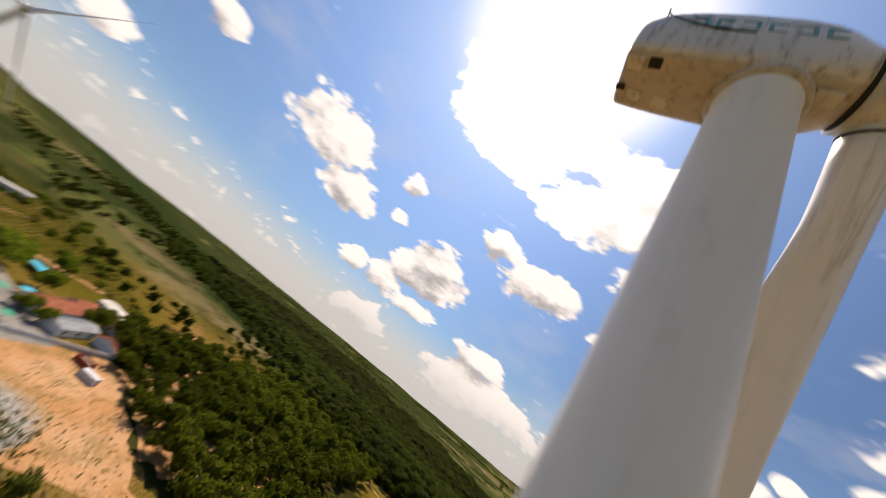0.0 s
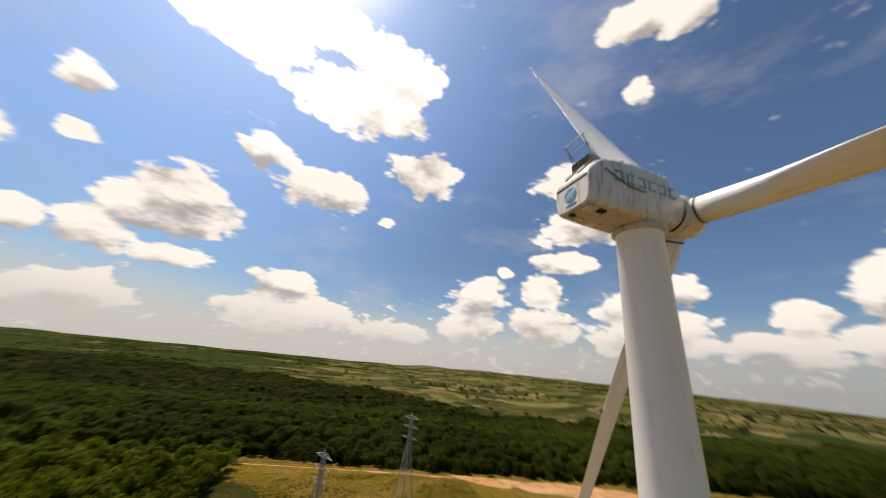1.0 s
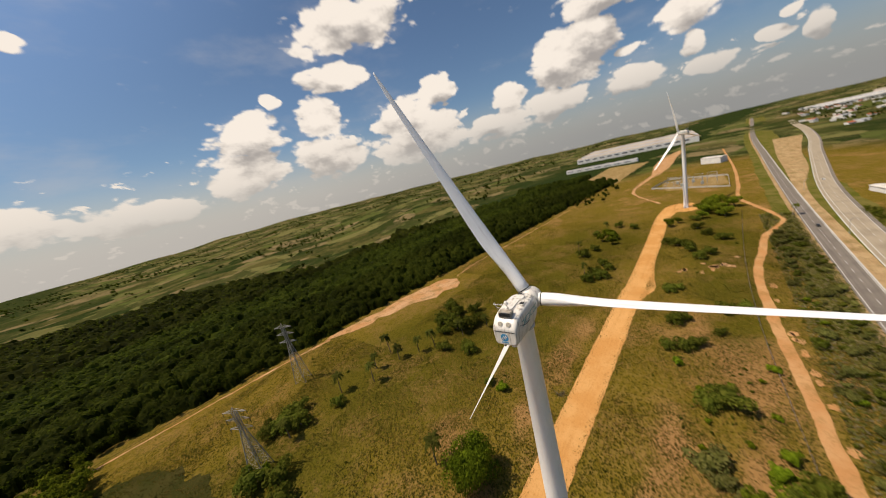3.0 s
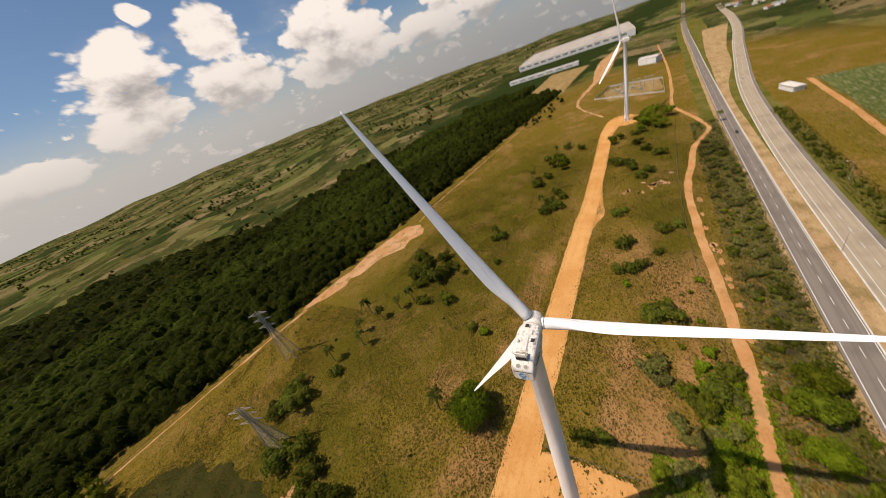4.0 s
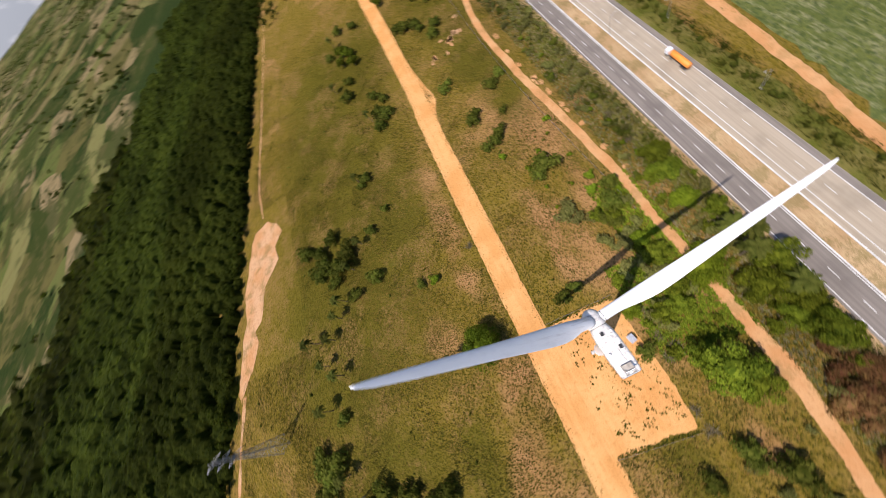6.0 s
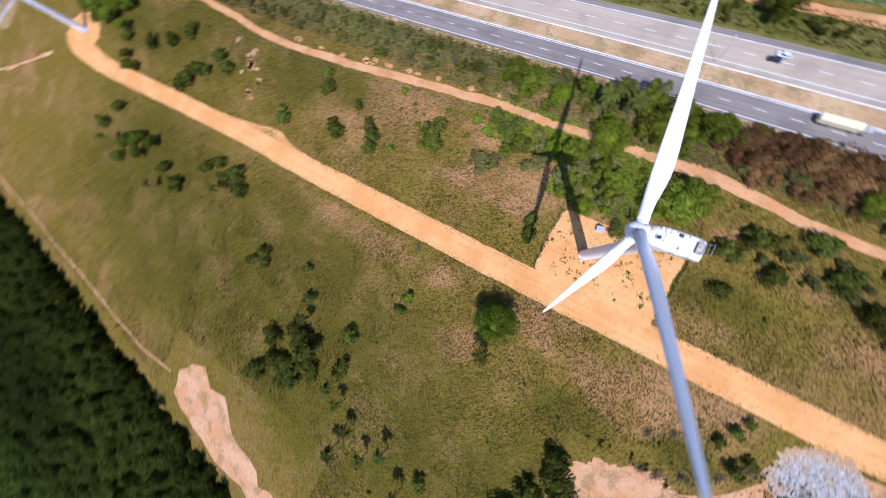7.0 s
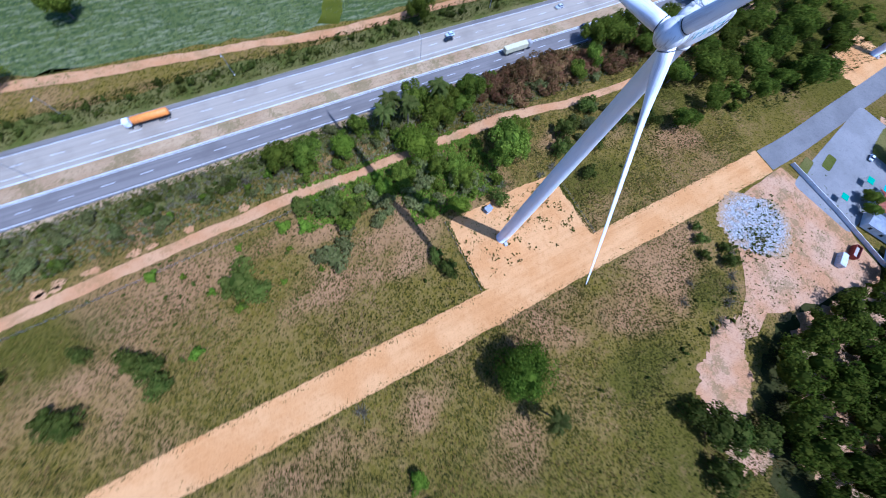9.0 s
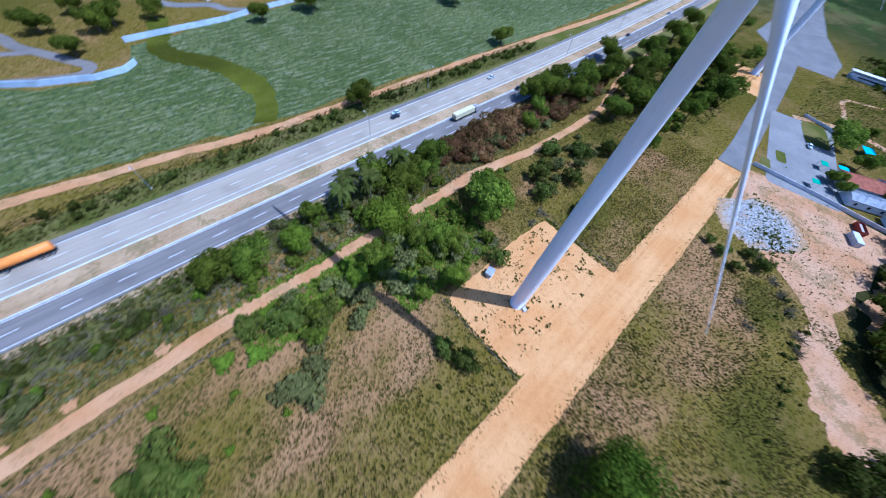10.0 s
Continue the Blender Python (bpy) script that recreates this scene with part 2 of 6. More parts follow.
def ground_material():
    m, n, bsdf, place = material("field_and_far_country", 0.95, 0.0, 0.0)
    xyz = n.put("ShaderNodeSeparateXYZ", i0=place).outputs
    flat = n.vec("MULTIPLY", place, (1, 1, 0))
    a, b = n.noise(flat, 0.012, 6.0, 0.62), n.noise(flat, 0.045, 6.0, 0.65)
    c3, d = n.noise(flat, 0.4, 5.0, 0.7), n.noise(flat, 3.0, 5.0, 0.8)
    wob = n.vec("ADD", flat, n.vec("MULTIPLY", n.put("ShaderNodeTexNoise", Vector=flat, Scale=1.4, Detail=3.0).outputs[1], (1.0, 1.0, 0)))
    cells = n.put("ShaderNodeTexVoronoi", Vector=wob, Scale=1.1).outputs["Distance"]
    blots = []
    for spots in (DRY_SPOTS, GREEN_SPOTS):
        most = None
        for x, y, rx, ry in spots:
            near = n.math("SUBTRACT", 1.0, n.vec("LENGTH", n.vec("MULTIPLY", n.vec("SUBTRACT", flat, (x, y, 0)), (1 / rx, 1 / ry, 0))))
            most = near if most is None else n.math("MAXIMUM", most, near)
        blots.append(n.ramp(most, -0.5, 0.5))
    wet = n.math("ADD", n.math("MULTIPLY", a, 0.55), n.math("MULTIPLY", b, 0.45))
    wet = n.math("ADD", wet, n.math("SUBTRACT", n.math("MULTIPLY", blots[0], 0.13), n.math("MULTIPLY", blots[1], 0.10)))
    dry = n.ramp(wet, 0.50, 0.66)
    bare_soil = n.mix(n.ramp(b, 0.35, 0.7), (0.220, 0.150, 0.070), (0.285, 0.196, 0.105))
    green_soil = n.mix(n.ramp(c3, 0.4, 0.65), (0.122, 0.108, 0.020), (0.172, 0.144, 0.044))
    between = n.mix(dry, green_soil, bare_soil)
    between = n.mix(n.math("MULTIPLY", blots[1], 0.75), between, (0.064, 0.072, 0.012))
    clump = n.mix(dry, (0.044, 0.050, 0.008), (0.056, 0.050, 0.016))
    tuft = n.math("MULTIPLY", n.ramp(n.math("ADD", cells, n.math("MULTIPLY", n.math("SUBTRACT", d, 0.5), 0.6)), 0.46, 0.30), n.ramp(dry, 0.0, 0.8, 0.82, 0.68))
    grass = n.mix(tuft, between, clump)
    grass = n.mix(n.math("MULTIPLY", n.ramp(c3, 0.54, 0.72), 0.30), grass, (0.055, 0.060, 0.010))
    grass = n.mix(n.math("MULTIPLY", n.ramp(n.noise(flat, 0.09, 5.0, 0.7), 0.58, 0.70), 0.6), grass, (0.070, 0.082, 0.018))
    brown = n.math("MULTIPLY", n.ramp(n.noise(flat, 0.028, 7.0, 0.75), 0.48, 0.60), n.ramp(n.noise(flat, 0.7, 5.0, 0.8), 0.42, 0.58))
    grass = n.mix(n.math("MULTIPLY", brown, 0.46), grass, (0.260, 0.178, 0.098))
    # the country beyond: woods, cane and pasture in plots
    skew = n.vec("ADD", flat, n.vec("MULTIPLY", n.put("ShaderNodeTexNoise", Vector=flat, Scale=0.004, Detail=3.0).outputs[1],
                                    (110, 110, 0)))
    plots = n.put("ShaderNodeTexVoronoi", Vector=n.vec("MULTIPLY", skew, (0.0105, 0.0120, 0)), Scale=1.0)
    tone = n.put("ShaderNodeSeparateColor", i0=plots.outputs["Color"]).outputs
    cane = n.mix(n.ramp(tone[0], 0.3, 0.7), (0.082, 0.104, 0.028), (0.150, 0.150, 0.055))
    pasture = n.mix(n.ramp(tone[1], 0.4, 0.8), (0.095, 0.090, 0.030), (0.205, 0.165, 0.085))
    country = n.mix(n.ramp(tone[2], 0.45, 0.55), cane, pasture)
    woods = n.mix(n.ramp(d, 0.4, 0.65), (0.030, 0.048, 0.014), (0.014, 0.024, 0.008))
    west = n.math("MULTIPLY", n.ramp(xyz[0], -80.0, -450.0), n.ramp(n.noise(flat, 0.003, 5.0, 0.6), 0.36, 0.44))
    woody = n.math("MAXIMUM", n.math("MULTIPLY", west, n.ramp(xyz[1], 100.0, 300.0)), n.math("MAXIMUM", n.ramp(tone[1], 0.26, 0.20), n.ramp(n.noise(flat, 0.0045, 6.0, 0.62), 0.57, 0.62)))
    country = n.mix(woody, country, woods)
    country = n.mix(n.math("MULTIPLY", n.ramp(n.noise(flat, 0.02, 4.0), 0.55, 0.7), 0.6), country, (0.035, 0.050, 0.016))
    valley = n.math("ADD", xyz[1], n.math("MULTIPLY", xyz[0], 0.15))
    valley = n.math("ADD", valley, n.math("MULTIPLY", n.math("SUBTRACT", n.noise(flat, 0.006, 4.0), 0.5), 500.0))
    wooded = n.math("MULTIPLY", n.ramp(valley, 200.0, 215.0), n.ramp(valley, 620.0, 540.0))
    country = n.mix(n.math("MULTIPLY", n.ramp(n.noise(flat, 0.006, 8.0, 0.75), 0.50, 0.545), 0.85), country, (0.035, 0.048, 0.014))
    country = n.mix(n.math("MULTIPLY", n.ramp(n.noise(flat, 0.03, 5.0, 0.75), 0.50, 0.62), 0.45), country, (0.10, 0.085, 0.035))
    country = n.mix(wooded, country, woods)
    away = n.vec("LENGTH", n.vec("MULTIPLY", n.vec("SUBTRACT", flat, (170, -20, 0)), (1 / 560, 1 / 300, 0)))
    grass = n.vec("MULTIPLY", grass, (1.07, 0.86, 0.62))
    country = n.vec("MULTIPLY", country, (0.88, 0.82, 0.78))
    c = n.mix(n.ramp(away, 0.85, 1.1), grass, country)
    colour(n, bsdf, c, n.math("SUBTRACT", n.math("ADD", c3, n.math("MULTIPLY", d, 0.5)), cells), 0.8, 0.4)
    return m


def tarmac(name, base, worn, track):
    m, n, bsdf, place = material(name, 0.92, 0.0, 0.08)
    long = n.vec("MULTIPLY", place, (0.02, 1.0, 0.0))
    a, b, c3 = n.noise(long, 0.8, 3.0), n.noise(place, 0.08, 4.0), n.noise(place, 5.0, 4.0, 0.7)
    c = n.mix(n.ramp(a, 0.35, 0.65), base, worn)
    c = n.mix(n.math("MULTIPLY", n.ramp(b, 0.45, 0.7), 0.6), c, track)
    c = n.mix(n.math("MULTIPLY", n.ramp(c3, 0.5, 0.8), 0.3), c, tuple(v * 0.6 for v in base))
    colour(n, bsdf, c, c3, 0.2, 0.01)
    return m


def weathered_white(name, base, streak, amount):
    """Gel-coat with rain streaks that run down the object."""
    m, n, bsdf, place = material(name, 0.34, 0.0, 0.5)
    local = n.put("ShaderNodeTexCoord").outputs["Object"]
    run = n.vec("MULTIPLY", local, (2.6, 2.6, 0.35))
    a, b, c3 = n.noise(run, 1.0, 6.0, 0.65), n.noise(local, 0.35, 5.0, 0.6), n.noise(local, 7.0, 3.0, 0.6)
    c = n.mix(n.math("MULTIPLY", n.ramp(a, 0.48, 0.75), amount), base, streak)
    c = n.mix(n.math("MULTIPLY", n.ramp(b, 0.5, 0.75), amount * 0.7), c, tuple(v * 0.72 for v in base))
    c = n.mix(n.math("MULTIPLY", n.ramp(c3, 0.66, 0.8), amount * 0.8), c, tuple(v * 0.4 for v in streak))
    colour(n, bsdf, c, c3, 0.08, 0.01)
    return m


def blade_material():
    """Gel-coat with soft grime and worn patches that run along the blade, thickest near the root."""
    m, n, bsdf, place = material("blade_gelcoat", 0.34, 0.0, 0.5)
    local = n.put("ShaderNodeTexCoord").outputs["Object"]
    z = n.put("ShaderNodeSeparateXYZ", i0=local).outputs[2]
    a = n.noise(n.vec("MULTIPLY", local, (1.6, 1.6, 0.10)), 1.0, 7.0, 0.7)
    b = n.noise(n.vec("MULTIPLY", local, (0.8, 0.8, 0.30)), 1.0, 5.0, 0.6)
    root = n.ramp(z, 20.0, 4.0, 0.30, 1.0)
    c = n.mix(n.math("MULTIPLY", n.math("MULTIPLY", n.ramp(a, 0.50, 0.68), root), 0.50), (0.83, 0.83, 0.815), (0.36, 0.31, 0.30))
    c = n.mix(n.math("MULTIPLY", n.ramp(b, 0.48, 0.75), 0.30), c, (0.58, 0.56, 0.54))
    colour(n, bsdf, c, a, 0.05, 0.01)
    return m


M_GROUND = ground_material()
M_SAND = soil("orange_sand", (0.50, 0.250, 0.108), (0.57, 0.318, 0.160), (0.37, 0.170, 0.066), 0.6, 0.70, 0.0, 0.24)
M_PATH = soil("red_path_soil", (0.43, 0.215, 0.115), (0.47, 0.27, 0.165), (0.34, 0.16, 0.080), 0.35, 0.70, 0.3)
M_CLEAR = soil("clearing_soil", (0.43, 0.225, 0.124), (0.48, 0.292, 0.200), (0.21, 0.105, 0.058), 0.8, 0.75, 0.5)
M_WORN = soil("worn_stubble", (0.23, 0.155, 0.085), (0.30, 0.215, 0.135), (0.10, 0.078, 0.032), 0.8)


def spoil_material():
    m, n, bsdf, place = material("white_spoil", 0.95, 0.0, 0.1)
    a, b, c3 = n.noise(place, 0.22, 6.0, 0.7), n.noise(place, 0.9, 6.0, 0.75), n.noise(place, 3.5, 4.0, 0.75)
    c = n.mix(n.ramp(b, 0.38, 0.62), (0.47, 0.445, 0.40), (0.26, 0.24, 0.21))
    c = n.mix(n.ramp(a, 0.52, 0.64), c, (0.40, 0.275, 0.165))
    out = n.vec("LENGTH", n.vec("MULTIPLY", n.vec("SUBTRACT", place, (-99.5, 40, 0)), (1 / 18, 1 / 16, 0)))
    c = n.mix(n.ramp(n.math("ADD", out, n.math("MULTIPLY", n.math("SUBTRACT", b, 0.5), 1.1)), 0.62, 0.95), c, (0.43, 0.265, 0.120))
    c = n.mix(n.math("MULTIPLY", n.ramp(c3, 0.52, 0.66), 0.75), c, (0.15, 0.13, 0.10))
    colour(n, bsdf, c, n.math("ADD", b, c3), 0.9, 0.4)
    return m


M_CHALK = spoil_material()
M_MEDIAN = soil("dry_median_grass", (0.33, 0.215, 0.130), (0.42, 0.295, 0.190), (0.17, 0.12, 0.06), 0.7, 0.8, 0.5, 0.25)
M_VERGE = soil("verge_grass", (0.082, 0.090, 0.020), (0.150, 0.128, 0.050), (0.050, 0.058, 0.014), 0.7)


def crop_material():
    m, n, bsdf, place = material("crop_leaves", 0.9, 0.0, 0.1)
    rows_ = n.vec("MULTIPLY", place, (0.10, 0.55, 0.0))
    a, b, c3, d = n.noise(place, 0.02, 5.0, 0.6), n.noise(rows_, 1.0, 6.0, 0.7), n.noise(place, 0.5, 5.0, 0.7), n.noise(place, 2.5, 3.0, 0.7)
    c = n.mix(n.ramp(a, 0.4, 0.62), (0.074, 0.094, 0.018), (0.110, 0.126, 0.032))
    c = n.mix(n.math("MULTIPLY", n.ramp(b, 0.48, 0.62), 0.8), c, (0.235, 0.225, 0.110))
    c = n.mix(n.math("MULTIPLY", n.ramp(c3, 0.48, 0.60), 0.8), c, (0.040, 0.060, 0.016))
    c = n.mix(n.math("MULTIPLY", n.ramp(d, 0.55, 0.7), 0.6), c, (0.030, 0.048, 0.014))
    colour(n, bsdf, c, n.math("ADD", c3, d), 0.9, 0.5)
    return m


M_CROP = crop_material()
# dark ground tone laid under the forest and the grove
M_WOODFLOOR = soil("forest_floor", (0.030, 0.034, 0.012), (0.05, 0.045, 0.018), (0.02, 0.02, 0.008), 0.5)
M_ASPHALT = tarmac("asphalt", (0.156, 0.134, 0.112), (0.192, 0.166, 0.140), (0.120, 0.104, 0.088))
M_CONCRETE = tarmac("concrete_road", (0.300, 0.246, 0.174), (0.345, 0.288, 0.208), (0.212, 0.176, 0.128))
M_PAVED = soil("grey_paving", (0.160, 0.148, 0.132), (0.195, 0.180, 0.160), (0.115, 0.107, 0.095), 0.25, 1.0)
M_FORECOURT = soil("pale_forecourt", (0.205, 0.190, 0.168), (0.25, 0.232, 0.206), (0.15, 0.140, 0.125), 0.25, 1.0)
M_LINE = plain("road_paint", (0.56, 0.545, 0.50), 0.8, vary=0.14, scale=0.3)
M_GUTTER = plain("gutter_concrete", (0.47, 0.45, 0.41), 0.9, vary=0.16, scale=0.2)
M_TOWER = weathered_white("tower_paint", (0.83, 0.83, 0.815), (0.48, 0.46, 0.42), 0.20)
M_BLADE = blade_material()
M_NACELLE = weathered_white("nacelle_shell", (0.68, 0.65, 0.59), (0.17, 0.125, 0.085), 0.85)
# darker, browner shell colour for downward faces and the collar, with stains
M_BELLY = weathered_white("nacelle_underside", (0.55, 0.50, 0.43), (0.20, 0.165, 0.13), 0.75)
M_VENT = plain("dusty_vent_cap", (0.36, 0.33, 0.27), 0.8, vary=0.2)
M_DARK = plain("dark_opening", (0.03, 0.03, 0.03), 0.8)
M_TEAL = plain("teal_lettering", (0.17, 0.42, 0.42), 0.6, vary=0.25, scale=3.0, dirt=(0.45, 0.47, 0.45))
M_BLUE = plain("blue_emblem", (0.03, 0.25, 0.48), 0.5, vary=0.1)
M_LATTICE = plain("dull_zinc", (0.34, 0.32, 0.28), 0.7, 0.0, 0.15)
M_STEEL = plain("galvanised_steel", (0.42, 0.42, 0.43), 0.45, 0.7, 0.15)
M_RUST = plain("weathered_steel", (0.42, 0.37, 0.30), 0.75, 0.1, 0.2)
M_BARK = plain("bark", (0.16, 0.12, 0.085), 0.9, vary=0.25, scale=3.0)
# greens far darker than other leaves, cloud shadow over the forest put into colour
M_FOREST = leafy("cloud_dimmed_forest_leaves", (0.009, 0.017, 0.004), (0.021, 0.032, 0.006), (0.052, 0.067, 0.013))
M_LEAF = leafy("tree_leaves", (0.044, 0.072, 0.010), (0.086, 0.128, 0.015), (0.215, 0.270, 0.036))
M_GROVE = leafy("grove_leaves", (0.026, 0.046, 0.007), (0.066, 0.097, 0.011), (0.165, 0.215, 0.028))
M_DOME = leafy("domed_crown_leaves", (0.036, 0.066, 0.007), (0.062, 0.104, 0.010), (0.160, 0.220, 0.026))
M_SCRUB = leafy("dusty_scrub_leaves", (0.078, 0.098, 0.036), (0.125, 0.145, 0.062), (0.215, 0.222, 0.115))
M_BRIGHT = leafy("fresh_leaves", (0.080, 0.140, 0.014), (0.120, 0.190, 0.018), (0.200, 0.280, 0.030))
M_BUSH = leafy("bush_leaves", (0.038, 0.062, 0.011), (0.068, 0.098, 0.018), (0.150, 0.170, 0.045))
M_BURNT = leafy("dry_brush", (0.130, 0.060, 0.044), (0.215, 0.108, 0.082), (0.230, 0.165, 0.090))
M_PALM = leafy("palm_fronds", (0.034, 0.052, 0.012), (0.060, 0.080, 0.020), (0.120, 0.135, 0.045))
M_CROPLEAF = leafy("crop_leaf", (0.050, 0.074, 0.016), (0.090, 0.116, 0.034), (0.22, 0.23, 0.11))
M_GULLY = leafy("lush_drain_grass", (0.115, 0.150, 0.018), (0.150, 0.190, 0.026), (0.20, 0.23, 0.04))
M_TUFT = leafy("grass_blades", (0.064, 0.074, 0.012), (0.098, 0.098, 0.021), (0.180, 0.160, 0.060))
M_DARKTUFT = leafy("weed_blades", (0.030, 0.040, 0.010), (0.048, 0.060, 0.015), (0.085, 0.090, 0.030))
M_STRAW = leafy("straw_blades", (0.190, 0.130, 0.048), (0.260, 0.180, 0.075), (0.37, 0.265, 0.13))
M_GREYTWIG = leafy("grey_twigs", (0.15, 0.135, 0.14), (0.23, 0.21, 0.22), (0.14, 0.13, 0.11))

# ---- mesh helpers ----


def mesh_of(name, verts, faces, mats, smooth=False):
    me = bpy.data.meshes.new(name)
    me.from_pydata([tuple(v) for v in verts], [], [tuple(f) for f in faces])
    for m in mats if isinstance(mats, (list, tuple)) else [mats]:
        me.materials.append(m)
    if smooth:
        me.polygons.foreach_set("use_smooth", [True] * len(me.polygons))
    me.update()
    return me


def soup(name, verts, size, mat_):
    """A mesh of separate polygons of one size from an array of corners."""
    me = bpy.data.meshes.new(name)
    count = len(verts) // size
    me.vertices.add(len(verts))
    me.vertices.foreach_set("co", np.asarray(verts, np.float32).ravel())
    me.loops.add(len(verts))
    me.loops.foreach_set("vertex_index", np.arange(len(verts), dtype=np.int32))
    me.polygons.add(count)
    me.polygons.foreach_set("loop_start", np.arange(0, len(verts), size, dtype=np.int32))
    me.materials.append(mat_)
    me.update(calc_edges=True)
    return me


def from_bm(name, bm, mat_, smooth=False):
    me = bpy.data.meshes.new(name)
    bm.to_mesh(me)
    bm.free()
    for m in mat_ if isinstance(mat_, (list, tuple)) else [mat_]:
        me.materials.append(m)
    if smooth:
        me.polygons.foreach_set("use_smooth", [True] * len(me.polygons))
    return me


def part(name, bm, mat_, parent, label="", at=None, smooth=False):
    """One mesh object under a thing or a part; bm is a bmesh or finished mesh data."""
    me = bm if isinstance(bm, bpy.types.Mesh) else from_bm(name, bm, mat_, smooth)
    ob = new(name, me)
    ob.parent = parent
    if at is not None:
        ob.matrix_basis = at
    if label:
        ob["label"] = label
    return ob


def thing(name, at, label, category, group="", kind=""):
    ob = new(name)
    ob.empty_display_size = 0.2
    ob.matrix_basis = at
    return tagged(ob, label, category, group, kind)


def box(bm, x0, y0, z0, x1, y1, z1, bevel=0.0):
    r = bmesh.ops.create_cube(bm, size=1.0, matrix=Matrix.Translation(((x0 + x1) / 2, (y0 + y1) / 2, (z0 + z1) / 2))
                              @ Matrix.Diagonal((x1 - x0, y1 - y0, z1 - z0, 1)))
    if bevel:
        edges = list({e for v in r["verts"] for e in v.link_edges})
        bmesh.ops.bevel(bm, geom=edges, offset=bevel, segments=2, affect="EDGES", clamp_overlap=True)
    return bm


def boxed(*args, bevel=0.0):
    return box(bmesh.new(), *args, bevel=bevel)


def rod(bm, a, b, r0, r1=None, sides=8):
    a, b = Vector(a), Vector(b)
    m = Matrix.Translation((a + b) / 2) @ (b - a).to_track_quat("Z", "Y").to_matrix().to_4x4()
    bmesh.ops.create_cone(bm, cap_ends=True, segments=sides, radius1=r0, radius2=r1 if r1 is not None else r0,
                          depth=(b - a).length, matrix=m)
    return bm


def lathe(rings, sides=48, axis="z"):
    """A closed body of revolution from (radius, height) rings."""
    v, f = [], []
    for r, h in rings:
        for k in range(sides):
            a = 2 * math.pi * k / sides
            p = (r * math.cos(a), r * math.sin(a), h)
            v.append(p if axis == "z" else (h, p[0], p[1]))
    for i in range(len(rings) - 1):
        for k in range(sides):
            j = (k + 1) % sides
            f.append((i * sides + k, i * sides + j, (i + 1) * sides + j, (i + 1) * sides + k))
    f.append(tuple(reversed(range(sides))))
    f.append(tuple(range((len(rings) - 1) * sides, len(rings) * sides)))
    return v, f


def smooth_line(pts, step):
    """Catmull-Rom through points of (x, y, width), at about even steps."""
    p = [np.array(q, float) for q in pts]
    p = [2 * p[0] - p[1]] + p + [2 * p[-1] - p[-2]]
    out = []
    for i in range(1, len(p) - 2):
        n = max(1, int(np.linalg.norm((p[i + 1] - p[i])[:2]) / step))
        for k in range(n):
            t = k / n
            out.append(0.5 * (2 * p[i] + (p[i + 1] - p[i - 1]) * t + (2 * p[i - 1] - 5 * p[i] + 4 * p[i + 1] - p[i + 2]) * t * t
                              + (3 * p[i] - p[i - 1] - 3 * p[i + 1] + p[i + 2]) * t ** 3))
    return np.array(out + [p[-2]])


def offset_line(line, d):
    t = np.gradient(line[:, :2], axis=0)
    t /= np.linalg.norm(t, axis=1)[:, None] + 1e-9
    out = line.copy()
    out[:, :2] += np.c_[-t[:, 1], t[:, 0]] * d
    return out


def height(x, y):
    """The lie of the land: a flat shoulder, a wooded valley beyond it and low hills to the horizon."""
    x, y = np.asarray(x, float), np.asarray(y, float)
    edge = 207 - 0.15 * np.clip(x, -300, 800)
    s = np.clip((y - edge - 6) / 380, 0, 1)
    z = -30 * s * s * (3 - 2 * s) * np.clip((950 - x) / 400, 0, 1)
    r = np.hypot(x, y)
    far = np.clip((r - 1000) / 3900, 0, 1)
    z = z - 45 * far
    roll = np.sin(x / 310 + 1.3) * np.cos(y / 270 - 0.4) + 0.6 * np.sin(x / 130 - y / 190) + 0.4 * np.cos(y / 90 + x / 240)
    amp = np.where(y > 0, np.clip((y - edge - 200) / 500, 0, 1), np.clip((-y - 350) / 700, 0, 1))
    amp = np.maximum(amp, np.clip((np.abs(x) - 900) / 700, 0, 1))
    return z + roll * amp * 7


def ribbon(name, pts, z, mat_, step=3.0, ragged=0.0, seed=0, skirt=0.0):
    """A strip along a line with a slightly uneven edge; skirt gives it a standing edge down to the ground."""
    line = smooth_line(pts, step)
    rng = np.random.default_rng(seed)
    half = line[:, 2] / 2
    jag = lambda: ragged * (np.convolve(rng.normal(size=len(line) + 4), [0.15, 0.2, 0.3, 0.2, 0.15], "valid") + 0.35 * rng.normal(size=len(line)))
    left, right = offset_line(line, 0), offset_line(line, 0)
    t = np.gradient(line[:, :2], axis=0)
    t /= np.linalg.norm(t, axis=1)[:, None] + 1e-9
    nrm = np.c_[-t[:, 1], t[:, 0]]
    left = line[:, :2] + nrm * (half + jag())[:, None]
    right = line[:, :2] - nrm * (half + jag())[:, None]
    v, f = [], []
    for a, b in zip(left, right):
        za, zb = float(height(*a)), float(height(*b))
        v += [(*a, za + z - skirt), (*a, za + z), (*b, zb + z), (*b, zb + z - skirt)]
    for i in range(len(line) - 1):
        k = 4 * i
        for j in range(3) if skirt else (1,):
            f.append((k + j, k + j + 1, k + j + 5, k + j + 4))
    return mesh_of(name, v, f, mat_)


